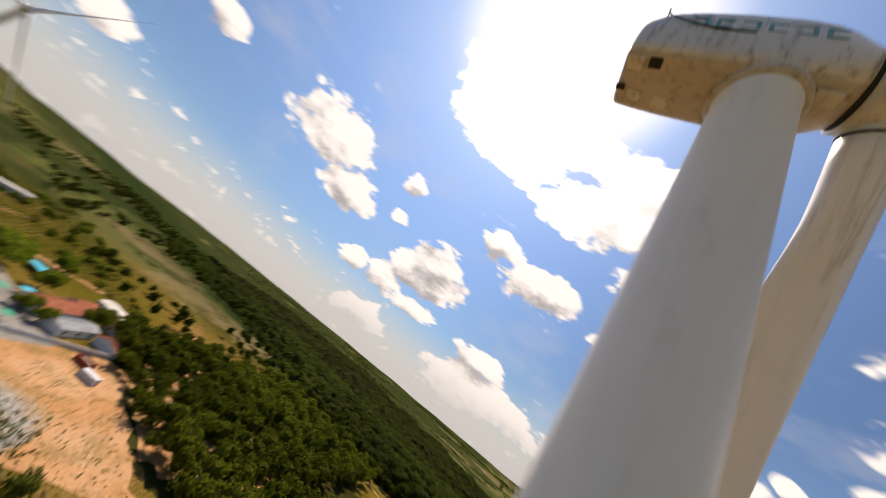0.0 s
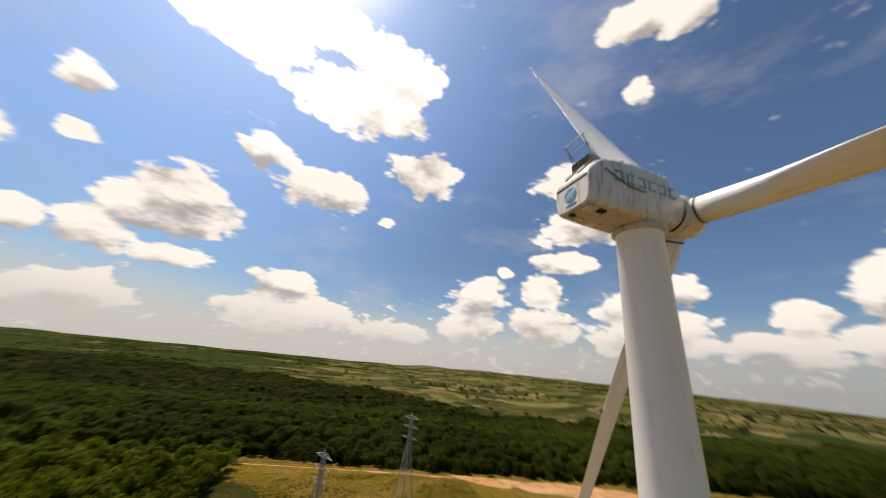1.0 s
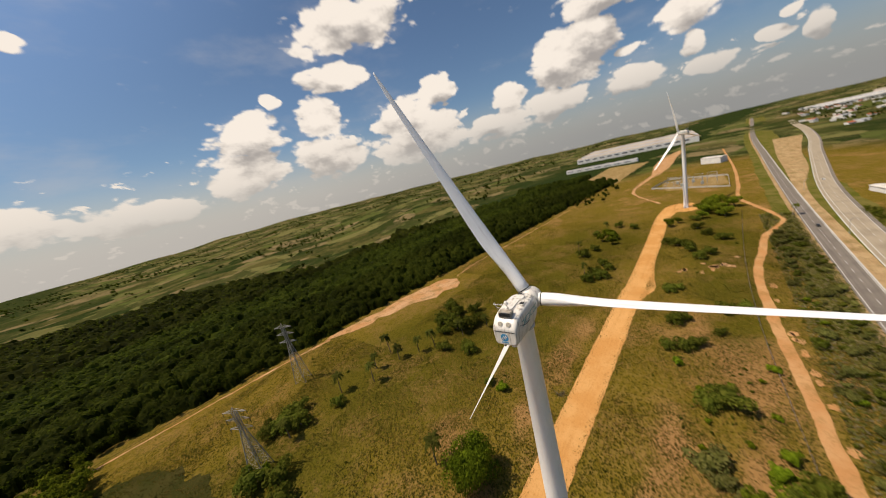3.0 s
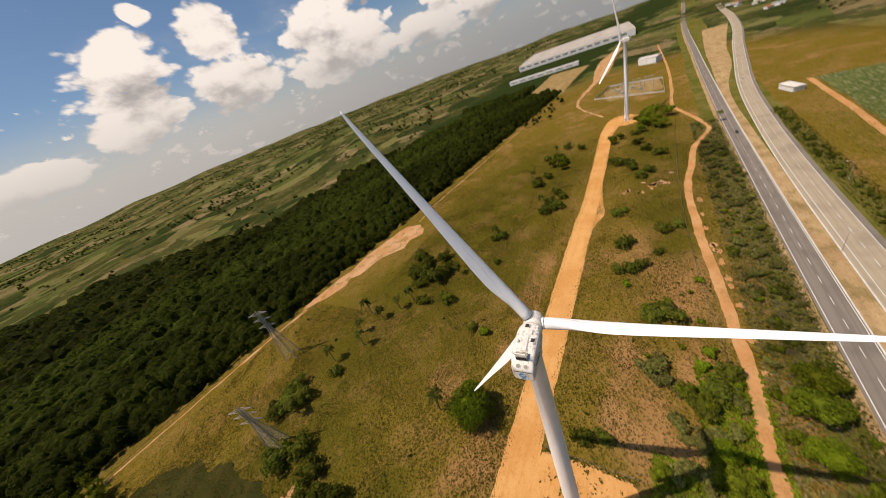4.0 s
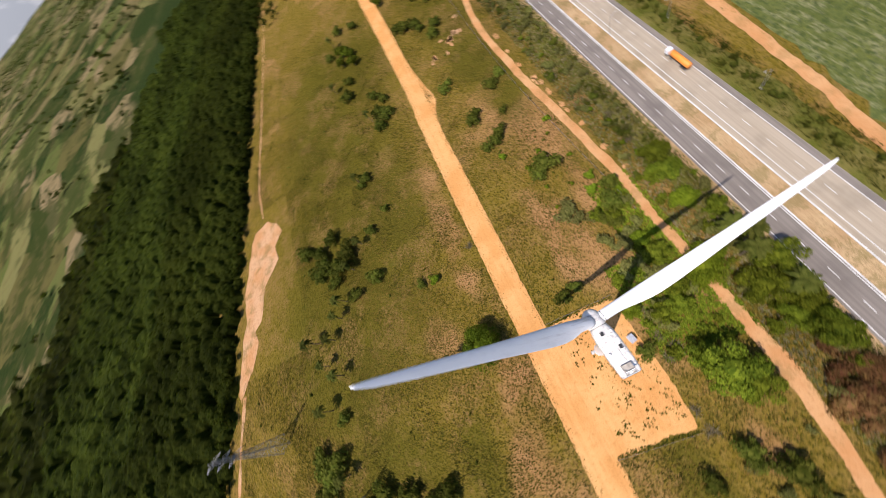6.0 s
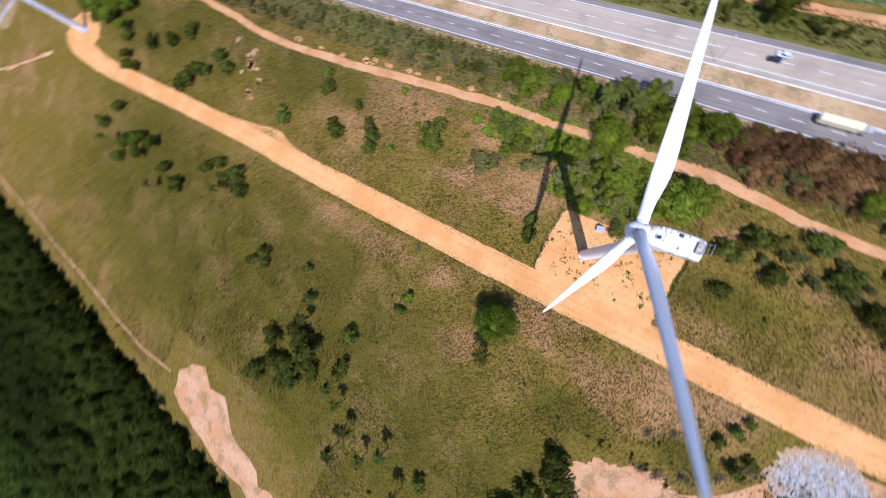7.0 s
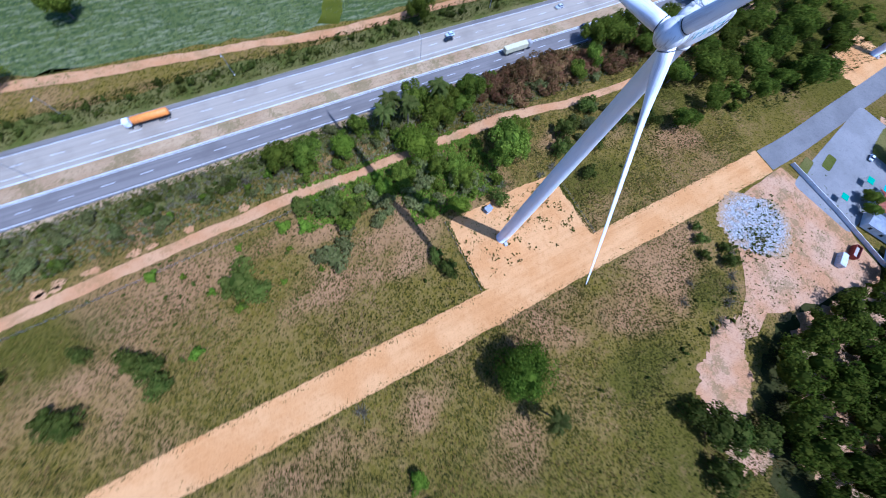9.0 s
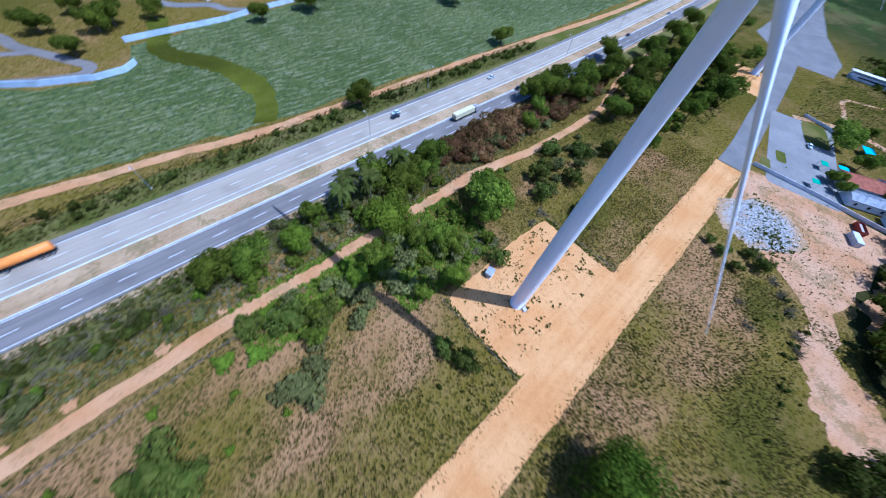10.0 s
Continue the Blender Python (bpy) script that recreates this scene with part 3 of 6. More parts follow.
def patch(name, cx, cy, rx, ry, z, mat_, ragged=0.2, seed=0, turn=0.0, power=2.0):
    """A blot of other soil with a wandering outline."""
    rng = np.random.default_rng(seed)
    n = 220
    wave = sum(rng.normal() / (k + 1) ** 0.85 * np.cos(k * np.linspace(0, 2 * np.pi, n, False) + rng.uniform(0, 7)) for k in range(2, 100))
    v = [(cx, cy, float(height(cx, cy)) + z)]
    for k in range(n):
        a = 2 * math.pi * k / n
        g = (abs(math.cos(a)) ** power + abs(math.sin(a)) ** power) ** (-1 / power) * (1 + ragged * wave[k])
        x, y = rx * g * math.cos(a), ry * g * math.sin(a)
        x, y = x * math.cos(turn) - y * math.sin(turn), x * math.sin(turn) + y * math.cos(turn)
        v.append((cx + x, cy + y, float(height(cx + x, cy + y)) + z))
    return mesh_of(name, v, [(0, k + 1, (k + 1) % n + 1) for k in range(n)], mat_)


def field(name, outline, z, mat_, ragged, seed):
    """A flat plot inside a drawn outline, with a slightly uneven edge."""
    rng = np.random.default_rng(seed)
    pts = []
    for (x0, y0), (x1, y1) in zip(outline, outline[1:] + outline[:1]):
        n = max(1, int(math.hypot(x1 - x0, y1 - y0) / 6))
        pts += [(x0 + (x1 - x0) * k / n + rng.normal(0, ragged), y0 + (y1 - y0) * k / n + rng.normal(0, ragged)) for k in range(n)]
    bm = bmesh.new()
    face = bm.faces.new([bm.verts.new((x, y, z)) for x, y in pts])
    if face.normal.z < 0 or face.calc_area() == 0:
        bmesh.ops.reverse_faces(bm, faces=[face])
    bmesh.ops.triangulate(bm, faces=bm.faces[:])
    bmesh.ops.recalc_face_normals(bm, faces=bm.faces[:])
    return from_bm(name, bm, mat_)

# ---- ground ----


def ground():
    n = 150
    s = np.linspace(-1, 1, n)
    axis = np.sign(s) * (300 * np.abs(s) + 4600 * np.abs(s) ** 3.4)
    gx, gy = np.meshgrid(axis, axis + 0.0)
    gz = height(gx, gy)
    v = np.c_[gx.ravel(), gy.ravel(), gz.ravel()]
    f = [(i * n + j, i * n + j + 1, (i + 1) * n + j + 1, (i + 1) * n + j) for i in range(n - 1) for j in range(n - 1)]
    tagged(new("ground", mesh_of("ground", v, f, M_GROUND, True)),
           "rough olive grassland running out to fields and woods", "ground", kind="structure")


ground()


def setting(name, me, label, category):
    return tagged(new(name, me), label, category, kind="structure")


NEAR_LINE = [(-1300, -160, 9.6), (-900, -122, 9.6), (-600, -98, 9.6), (-380, -82, 9.6), (-150, -73.5, 9.6), (0, -73.4, 9.6),
             (200, -73, 9.6), (400, -75, 9.6), (700, -82, 9.6), (1100, -95, 9.6), (2000, -150, 9.6)]
FAR_LINE = [(-1300, -182, 14), (-900, -142, 14), (-600, -118, 14), (-380, -101, 14), (-150, -91.4, 14), (0, -91.2, 14), (200, -91, 14),
            (330, -95, 14), (430, -102, 14), (540, -115, 14), (660, -130, 14), (900, -160, 14), (1500, -205, 14)]
near_line, far_line = smooth_line(NEAR_LINE, 4.0), smooth_line(FAR_LINE, 4.0)
setting("verge", ribbon("verge", [(x, (y - 9), 52) for x, y, _ in NEAR_LINE], 0.02, M_VERGE, 6, 1.2, 1), "mown green and straw verge beside the highway", "verge")
setting("median", ribbon("median", [(x, y - 7.9, 6.6) for x, y, _ in NEAR_LINE[:8]] + [(540, -96, 20), (680, -106, 26), (900, -130, 40)],
                         0.05, M_MEDIAN, 5, 0.3, 2), "dry brown grass median between the two roads", "median")
setting("soil_shoulder", ribbon("soil_shoulder", [(x, y + 6.2, 2.8) for x, y, _ in NEAR_LINE], 0.06, M_MEDIAN, 4, 0.35, 40), "pale trodden soil along the highway edge", "road shoulder")
road_near = setting("road_near", ribbon("road_near", NEAR_LINE, 0.12, M_ASPHALT, 6, 0, 3, 0.1),
                    "dark asphalt road with white lane dashes", "road")
road_far = setting("road_far", ribbon("road_far", FAR_LINE, 0.12, M_CONCRETE, 6, 0, 4, 0.1),
                   "pale concrete road with a darker asphalt shoulder", "road")


def painted(parent, line, d, width, name, label=""):
    l = offset_line(line, d)
    l[:, 2] = width
    keep = (l[:, 0] > -700) & (l[:, 0] < 1000)
    part(name, ribbon(name, l[keep], 0.135, M_LINE, 12), M_LINE, parent, label)


for d, width, name in ((3.9, 0.28, "edge_line"), (-3.9, 0.28, "edge_line"), (-4.6, 0.5, "gutter")):
    painted(road_near, near_line, d * (-1 if name == "gutter" else 1) * -1, width, name)
for d, width, name in ((4.4, 0.28, "edge_line"), (-4.6, 0.28, "edge_line"), (6.7, 0.55, "gutter")):
    painted(road_far, far_line, d, width, name)
l = offset_line(far_line, -5.8)
l[:, 2] = 2.2
part("shoulder", ribbon("shoulder", l[(l[:, 0] > -700) & (l[:, 0] < 1000)], 0.128, M_ASPHALT, 12), M_ASPHALT, road_far, "dark asphalt shoulder")


def dashes(parent, line, d, first, last):
    me = from_bm("lane_dash", boxed(-2.1, -0.11, 0, 2.1, 0.11, 0.012), M_LINE)
    l = offset_line(line, d)
    s = np.r_[0, np.cumsum(np.linalg.norm(np.diff(l[:, :2], axis=0), axis=1))]
    for q in np.arange(0, s[-1], 11.8):
        x, y = np.interp(q, s, l[:, 0]), np.interp(q, s, l[:, 1])
        x2, y2 = np.interp(q + 1, s, l[:, 0]), np.interp(q + 1, s, l[:, 1])
        if first < x < last:
            part("lane_dash", me, M_LINE, parent, at=pose(x, y, 0.126, 0, 0, math.degrees(math.atan2(y2 - y, x2 - x))))


dashes(road_near, near_line, 0.0, -420, 620)
dashes(road_far, far_line, -0.1, -420, 620)

setting("dirt_road", ribbon("dirt_road", [(-127, 19.3, 11.6), (-88, 19.7, 11.8), (-39, 19.5, 12), (15, 20, 11.8), (60, 20, 12), (110, 19.8, 12), (142, 19.6, 11.6),
                                         (160, 18.6, 13.5), (172, 16.4, 16.5), (186, 17, 14), (215, 18.5, 11.5), (260, 19, 11.5), (330, 20, 12.5), (362, 17, 15), (384, 12, 18), (396, 5, 14)],
                            0.045, M_SAND, 1.2, 0.22, 5), "wide orange sandy track, graded and bare", "dirt road")
setting("turbine_pad", patch("turbine_pad", -8.5, 0, 24.2, 14.6, 0.055, M_SAND, 0.028, 6, 0.0, 14), "square orange sand pad at the tower foot", "sand pad")
setting("turbine_pad_2", patch("turbine_pad_2", 378, 3, 19, 13, 0.06, M_SAND, 0.08, 7), "orange sand pad round a far tower foot", "sand pad")
setting("turbine_pad_3", patch("turbine_pad_3", -230, -3, 20, 12, 0.06, M_SAND, 0.05, 8, 0.2, 6), "pale sand pad round a far tower foot", "sand pad")
FOOTPATH = [(891, -35, 3), (617, -42.3, 3), (475, -41.4, 3.4), (399, -39.3, 3.4), (342, -54, 3.6), (308.6, -60.1, 3.6), (270.8, -47.3, 4.0), (237.9, -43, 4.0), (212.9, -39.3, 4.0), (186.6, -38, 4.0), (161.9, -38.9, 4.0), (137.3, -39.8, 4.0),
            (111, -42, 4.0), (84.2, -43.6, 4.0), (58.3, -45.2, 4.0), (36.4, -44.5, 3.6), (22.5, -45.2, 3.6), (-1.6, -45.2, 4.2), (-27, -45.5, 5), (-44.9, -43.3, 4), (-63.5, -41.1, 3.6), (-111, -40.6, 3.4), (-155.7, -52, 3), (-205.8, -57.1, 3)]


def path_y(x):
    return float(np.interp(x, [p[0] for p in FOOTPATH[::-1]], [p[1] for p in FOOTPATH[::-1]]))


setting("footpath", ribbon("footpath", FOOTPATH, 0.05, M_PATH, 1.6, 0.3, 9),
        "narrow red earth footpath through scrub", "footpath")
setting("field_track", ribbon("field_track", [(399, -138.8, 4), (288, -136.1, 4), (196, -130.6, 4), (139.2, -125.1, 4.5), (105.5, -120.9, 4.5), (58.3, -116.8, 4.5), (19.5, -112, 4.5), (-53.6, -111.5, 4.2), (-93.7, -111.5, 4.2),
                                             (-181.4, -108.7, 4.2), (-277.1, -108.2, 4.2), (-393.1, -116.8, 4)], 0.05, M_PATH, 2.5, 0.4, 10),
        "red earth field track beyond the highway", "dirt track")
setting("crop_field", field("crop_field", [(399, -142.9), (288, -140.2), (196, -134.7), (139.2, -129.2), (105.5, -125.1), (58.3, -120.9), (19.5, -116.1), (-53.6, -115.4), (-181.4, -112.7), (-344, -118.2), (-344, -228.1), (-229.6, -228.1), (-90.8, -224), (-23.2, -214.4), (23.5, -207.5),
                                          (43.5, -203.4), (49.5, -185.5), (63.1, -178), (80.5, -182.1), (101.8, -193.8), (148.5, -209.6), (399, -228.1)], 0.03, M_CROP, 0.8, 11),
        "blue-green leafy crop field in rough rows", "crop field")
setting("field_gully", ribbon("field_gully", [(19.5, -116.8, 8), (11.5, -138.8, 10), (15.5, -162.9, 12), (33.5, -193.8, 10), (23.5, -228.1, 8)], 0.08, M_GULLY, 2, 1.4, 12),
        "grassy drain winding through the crop", "drain")
setting("sand_strip", field("sand_strip", [(46, 203.5), (60, 200.5), (80, 197), (104.9, 192.5), (129.2, 188), (149.5, 184), (165.7, 177), (171.4, 164), (161.9, 154), (152.3, 151), (142.7, 157), (131.2, 156), (121.5, 165), (111.7, 174), (100, 175), (88, 183), (72, 187), (60, 192)],
                                          0.06, M_CLEAR, 1.2, 13), "washed-out sandy strip at the forest edge", "bare sand")
setting("forest_track", ribbon("forest_track", [(52, 197, 3), (10, 204, 1.6), (-56.1, 211, 1.4), (-130.3, 218, 1.4)], 0.065, M_CLEAR, 2.5, 0.5, 29), "thin sandy track along the forest edge", "dirt track")
setting("boundary_track", ribbon("boundary_track", [(175.2, 168, 1.8), (214.7, 168, 1.3), (288, 158, 1.1), (380, 146, 1.0), (495, 133, 1.0)], 0.05, M_CLEAR, 3, 0.5, 14),
        "thin worn line along the forest edge", "dirt track")
setting("clearing", field("clearing", [(-131.2, 26), (-91.6, 25.1), (-87.5, 33.7), (-85.5, 43.2), (-81, 52.5), (-73.5, 60.5), (-64, 66), (-60, 71), (-67.3, 73.5), (-76.7, 70.7), (-88.8, 72.8), (-107.5, 77.2),
                                      (-130.3, 81.8), (-139.1, 78.1), (-139.1, 52.1), (-137.3, 37.2)], 0.05, M_CLEAR, 0.9, 15),
        "churned sandy clearing beside the dirt road", "bare sand")
setting("bare_soil", patch("bare_soil", -46, 77.0, 20, 9.0, 0.055, M_CLEAR, 0.16, 16, 0.62), "pinkish bare soil below the trees", "bare sand")
setting("bare_soil_2", patch("bare_soil_2", -37.4, 98.2, 9, 6, 0.05, M_CLEAR, 0.2, 17), "pinkish bare soil in the scrub", "bare sand")
setting("spoil_heap", patch("spoil_heap", -100, 40, 17, 14, 0.10, M_CHALK, 0.12, 18, -0.5), "spread white spoil with grey clods", "spoil")
setting("grove_floor", patch("grove_floor", -108, 116, 56, 36, 0.045, M_CLEAR, 0.12, 41), "pinkish bare soil under the grove", "bare sand")
rng_e = np.random.default_rng(3)
for q in range(16):
    u = rng_e.uniform(0, 1)
    x, y = 222 - 24 * u + rng_e.normal(0, 3.5), -32 + 32 * u + rng_e.normal(0, 2)
    setting("washout_%d" % (q + 1), patch("washout", x, y, rng_e.uniform(1, 3), rng_e.uniform(0.8, 2), 0.04, M_CLEAR, 0.2, 200 + q), "small washed-out bare spot in the grass", "bare sand")
for q in range(14):
    x = rng_e.uniform(60, 190)
    y = path_y(x) - rng_e.uniform(3, 5)
    setting("spoil_bank_%d" % (q + 1), patch("spoil_bank", x, y, rng_e.uniform(1, 2.6), rng_e.uniform(0.8, 1.6), 0.05, M_PATH, 0.2, 230 + q), "little heap of pale earth beside the footpath", "bare sand")
setting("access_road", ribbon("access_road", [(-127.5, 19.3, 10.6), (-150, 18.6, 10.6), (-180, 16, 10.8), (-230, 12, 11), (-290, 6, 12), (-345, -3, 13)], 0.07, M_PAVED, 4, 0, 19), "plain grey asphalt access road", "road")
setting("paved_yard", field("paved_yard", [(-289.3, 4), (-292.9, 33.5), (-327.5, 33.5), (-384.9, 14), (-458.6, -1.7), (-573.3, -24.3), (-573.3, -42.7), (-458.6, -23.1), (-407, -27.3), (-330.8, -27), (-318.7, -17.4)], 0.064, M_PAVED, 0.2, 30), "wide pale grey paved junction beyond a wind turbine", "paved yard")
setting("works_field", field("works_field", [(574, 150), (617, 118), (747, 112), (891, 100), (907.2, 190), (741.8, 196), (617, 190)], 0.05, M_WORN, 1.5, 31), "brown ploughed ground before the works", "bare field")
setting("estate_road", ribbon("estate_road", [(148.5, -283.6, 5), (113.1, -261.5, 5), (88.2, -240.5, 5), (81.5, -224, 5), (74.7, -213.7, 5), (67, -202, 5), (61.2, -192.4, 5), (65.1, -186.9, 5), (76.7, -189.3, 4.5), (101.8, -198.6, 4.5), (148.5, -215.8, 4.5)],
                              0.07, M_ASPHALT, 2, 0, 24), "narrow bluish asphalt estate road with a tight bend", "road")
setting("estate_road_2", ribbon("estate_road_2", [(76.7, -215.1, 4), (88.2, -219.2, 4), (101.8, -224, 4), (148.5, -240.5, 4)], 0.075, M_ASPHALT, 2, 0, 25), "narrow bluish asphalt side road", "road")
setting("estate_road_3", ribbon("estate_road_3", [(63.1, -331, 5), (37.5, -285.2, 5), (28.5, -264.8, 5), (14.5, -243.3, 6), (-2.6, -235, 6), (-8.6, -225.4, 5), (-23.2, -220.6, 4.5), (-49.2, -224, 4.5), (-90.8, -229.5, 4.5), (-164.4, -240.5, 4.5), (-274.9, -261.5, 4.5)],
                              0.07, M_PAVED, 2, 0, 26), "pale grey estate road behind a long wall", "road")
setting("back_lane", ribbon("back_lane", [(-207.5, 27.9, 4), (-215.4, 40.9, 5), (-221.8, 55.8, 5), (-216.2, 74.4, 4), (-207.5, 93, 3)], 0.06, M_CLEAR, 2, 0.4, 27), "pinkish earth lane behind the car park", "dirt track")
setting("back_path", ribbon("back_path", [(-221.8, 50.2, 3), (-241.2, 47.4, 2.6), (-262.3, 44.6, 2.6), (-271.2, 57.7, 2.2), (-282.2, 74.4, 2)], 0.055, M_CLEAR, 2, 0.3, 28), "thin earth path through scrub", "footpath")
setting("car_park", patch("car_park", -170.6, 40, 37, 15, 0.08, M_FORECOURT, 0.0, 20, 0.22, 16), "pale grey paved car park", "car park")
setting("forest_floor", ribbon("forest_floor", [(-229.6, 300, 150), (-56.1, 300, 170), (100, 290, 170), (288, 260, 170), (495, 225, 170), (784, 190, 170)], 0.05, M_WOODFLOOR, 12, 2, 21),
        "dark ground under the forest", "forest floor")
setting("grove_floor", patch("grove_floor", -104.7, 130.2, 66, 58, 0.04, M_WOODFLOOR, 0.06, 22, 0.0, 3), "dark ground under the grove", "forest floor")

# ---- wind turbine ----


def blade_mesh():
    stations = [(0.0, 0.95, 0.95, 0), (1.6, 0.95, 0.95, 0), (2.8, 0.96, 0.93, 0.02), (4.2, 1.03, 0.86, 0.10), (5.6, 1.17, 0.76, 0.21), (7.0, 1.30, 0.66, 0.30), (8.4, 1.40, 0.56, 0.37), (9.8, 1.43, 0.49, 0.41),
                (13, 1.37, 0.38, 0.44), (18, 1.18, 0.28, 0.46), (24, 0.93, 0.20, 0.46), (30, 0.74, 0.14, 0.45), (36, 0.54, 0.10, 0.44), (40, 0.36, 0.065, 0.4),
                (41.6, 0.2, 0.035, 0.3), (42.1, 0.06, 0.015, 0.2)]
    sides, v, f = 28, [], []
    for s, half, thick, back in stations:
        twist = radians(-9 - 9 * max(0.0, 1 - s / 30))
        for k in range(sides):
            a = 2 * math.pi * k / sides
            c, sn = math.cos(a), math.sin(a)
            sharp = min(1.0, back / 0.42)
            x = half * c - back * half * 0.9
            y = thick * sn * (1 - sharp * 0.55 * (1 - c) / 2) * (1 - sharp * 0.35 * max(0.0, -c))
            x, y = x * math.cos(twist) - y * math.sin(twist), x * math.sin(twist) + y * math.cos(twist)
            v.append((x, y, 1.15 + s))
    for i in range(len(stations) - 1):
        for k in range(sides):
            j = (k + 1) % sides
            f.append((i * sides + k, i * sides + j, (i + 1) * sides + j, (i + 1) * sides + k))
    f += [tuple(reversed(range(sides))), tuple(range((len(stations) - 1) * sides, len(stations) * sides))]
    return mesh_of("blade", v, f, M_BLADE, True)


def nacelle_mesh():
    """Rounded box sections along the shaft: a blunt stern, full middle and a round neck at the hub."""
    stations = [(-5.42, 1.38, 76.78, 78.75, 7.0), (-5.36, 1.52, 76.66, 78.95, 7.0), (-5.2, 1.60, 76.60, 79.2, 7.0), (-4.7, 1.66, 76.56, 79.75, 7.0), (-4.2, 1.70, 76.52, 80.05, 7.0),
                (-3.3, 1.74, 76.48, 80.25, 7.0), (-1.5, 1.78, 76.45, 80.35, 7.0), (0.3, 1.78, 76.45, 80.35, 6.5), (1.2, 1.74, 76.55, 80.3, 5.5), (1.9, 1.64, 76.75, 80.15, 4.2),
                (2.45, 1.52, 76.95, 79.95, 3.0), (2.75, 1.45, 77.05, 79.85, 2.4)]
    sides, v, f = 88, [], []
    for x, half, lo, hi, p in stations:
        for k in range(sides):
            a = 2 * math.pi * (k + 0.5) / sides
            g = (abs(math.cos(a)) ** p + abs(math.sin(a)) ** p) ** (-1 / p)
            y, z = half * g * math.cos(a), (hi + lo) / 2 + (hi - lo) / 2 * g * math.sin(a)
            if z < (hi + lo) / 2:
                y *= 1 - 0.10 * ((hi + lo) / 2 - z) / ((hi - lo) / 2)
            v.append((x, y, z))
    for i in range(len(stations) - 1):
        for k in range(sides):
            j = (k + 1) % sides
            f.append((i * sides + k, i * sides + j, (i + 1) * sides + j, (i + 1) * sides + k))
    f += [tuple(reversed(range(sides))), tuple(range((len(stations) - 1) * sides, len(stations) * sides))]
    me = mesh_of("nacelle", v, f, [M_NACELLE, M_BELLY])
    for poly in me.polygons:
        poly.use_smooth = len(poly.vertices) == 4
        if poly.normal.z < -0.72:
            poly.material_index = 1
    return me


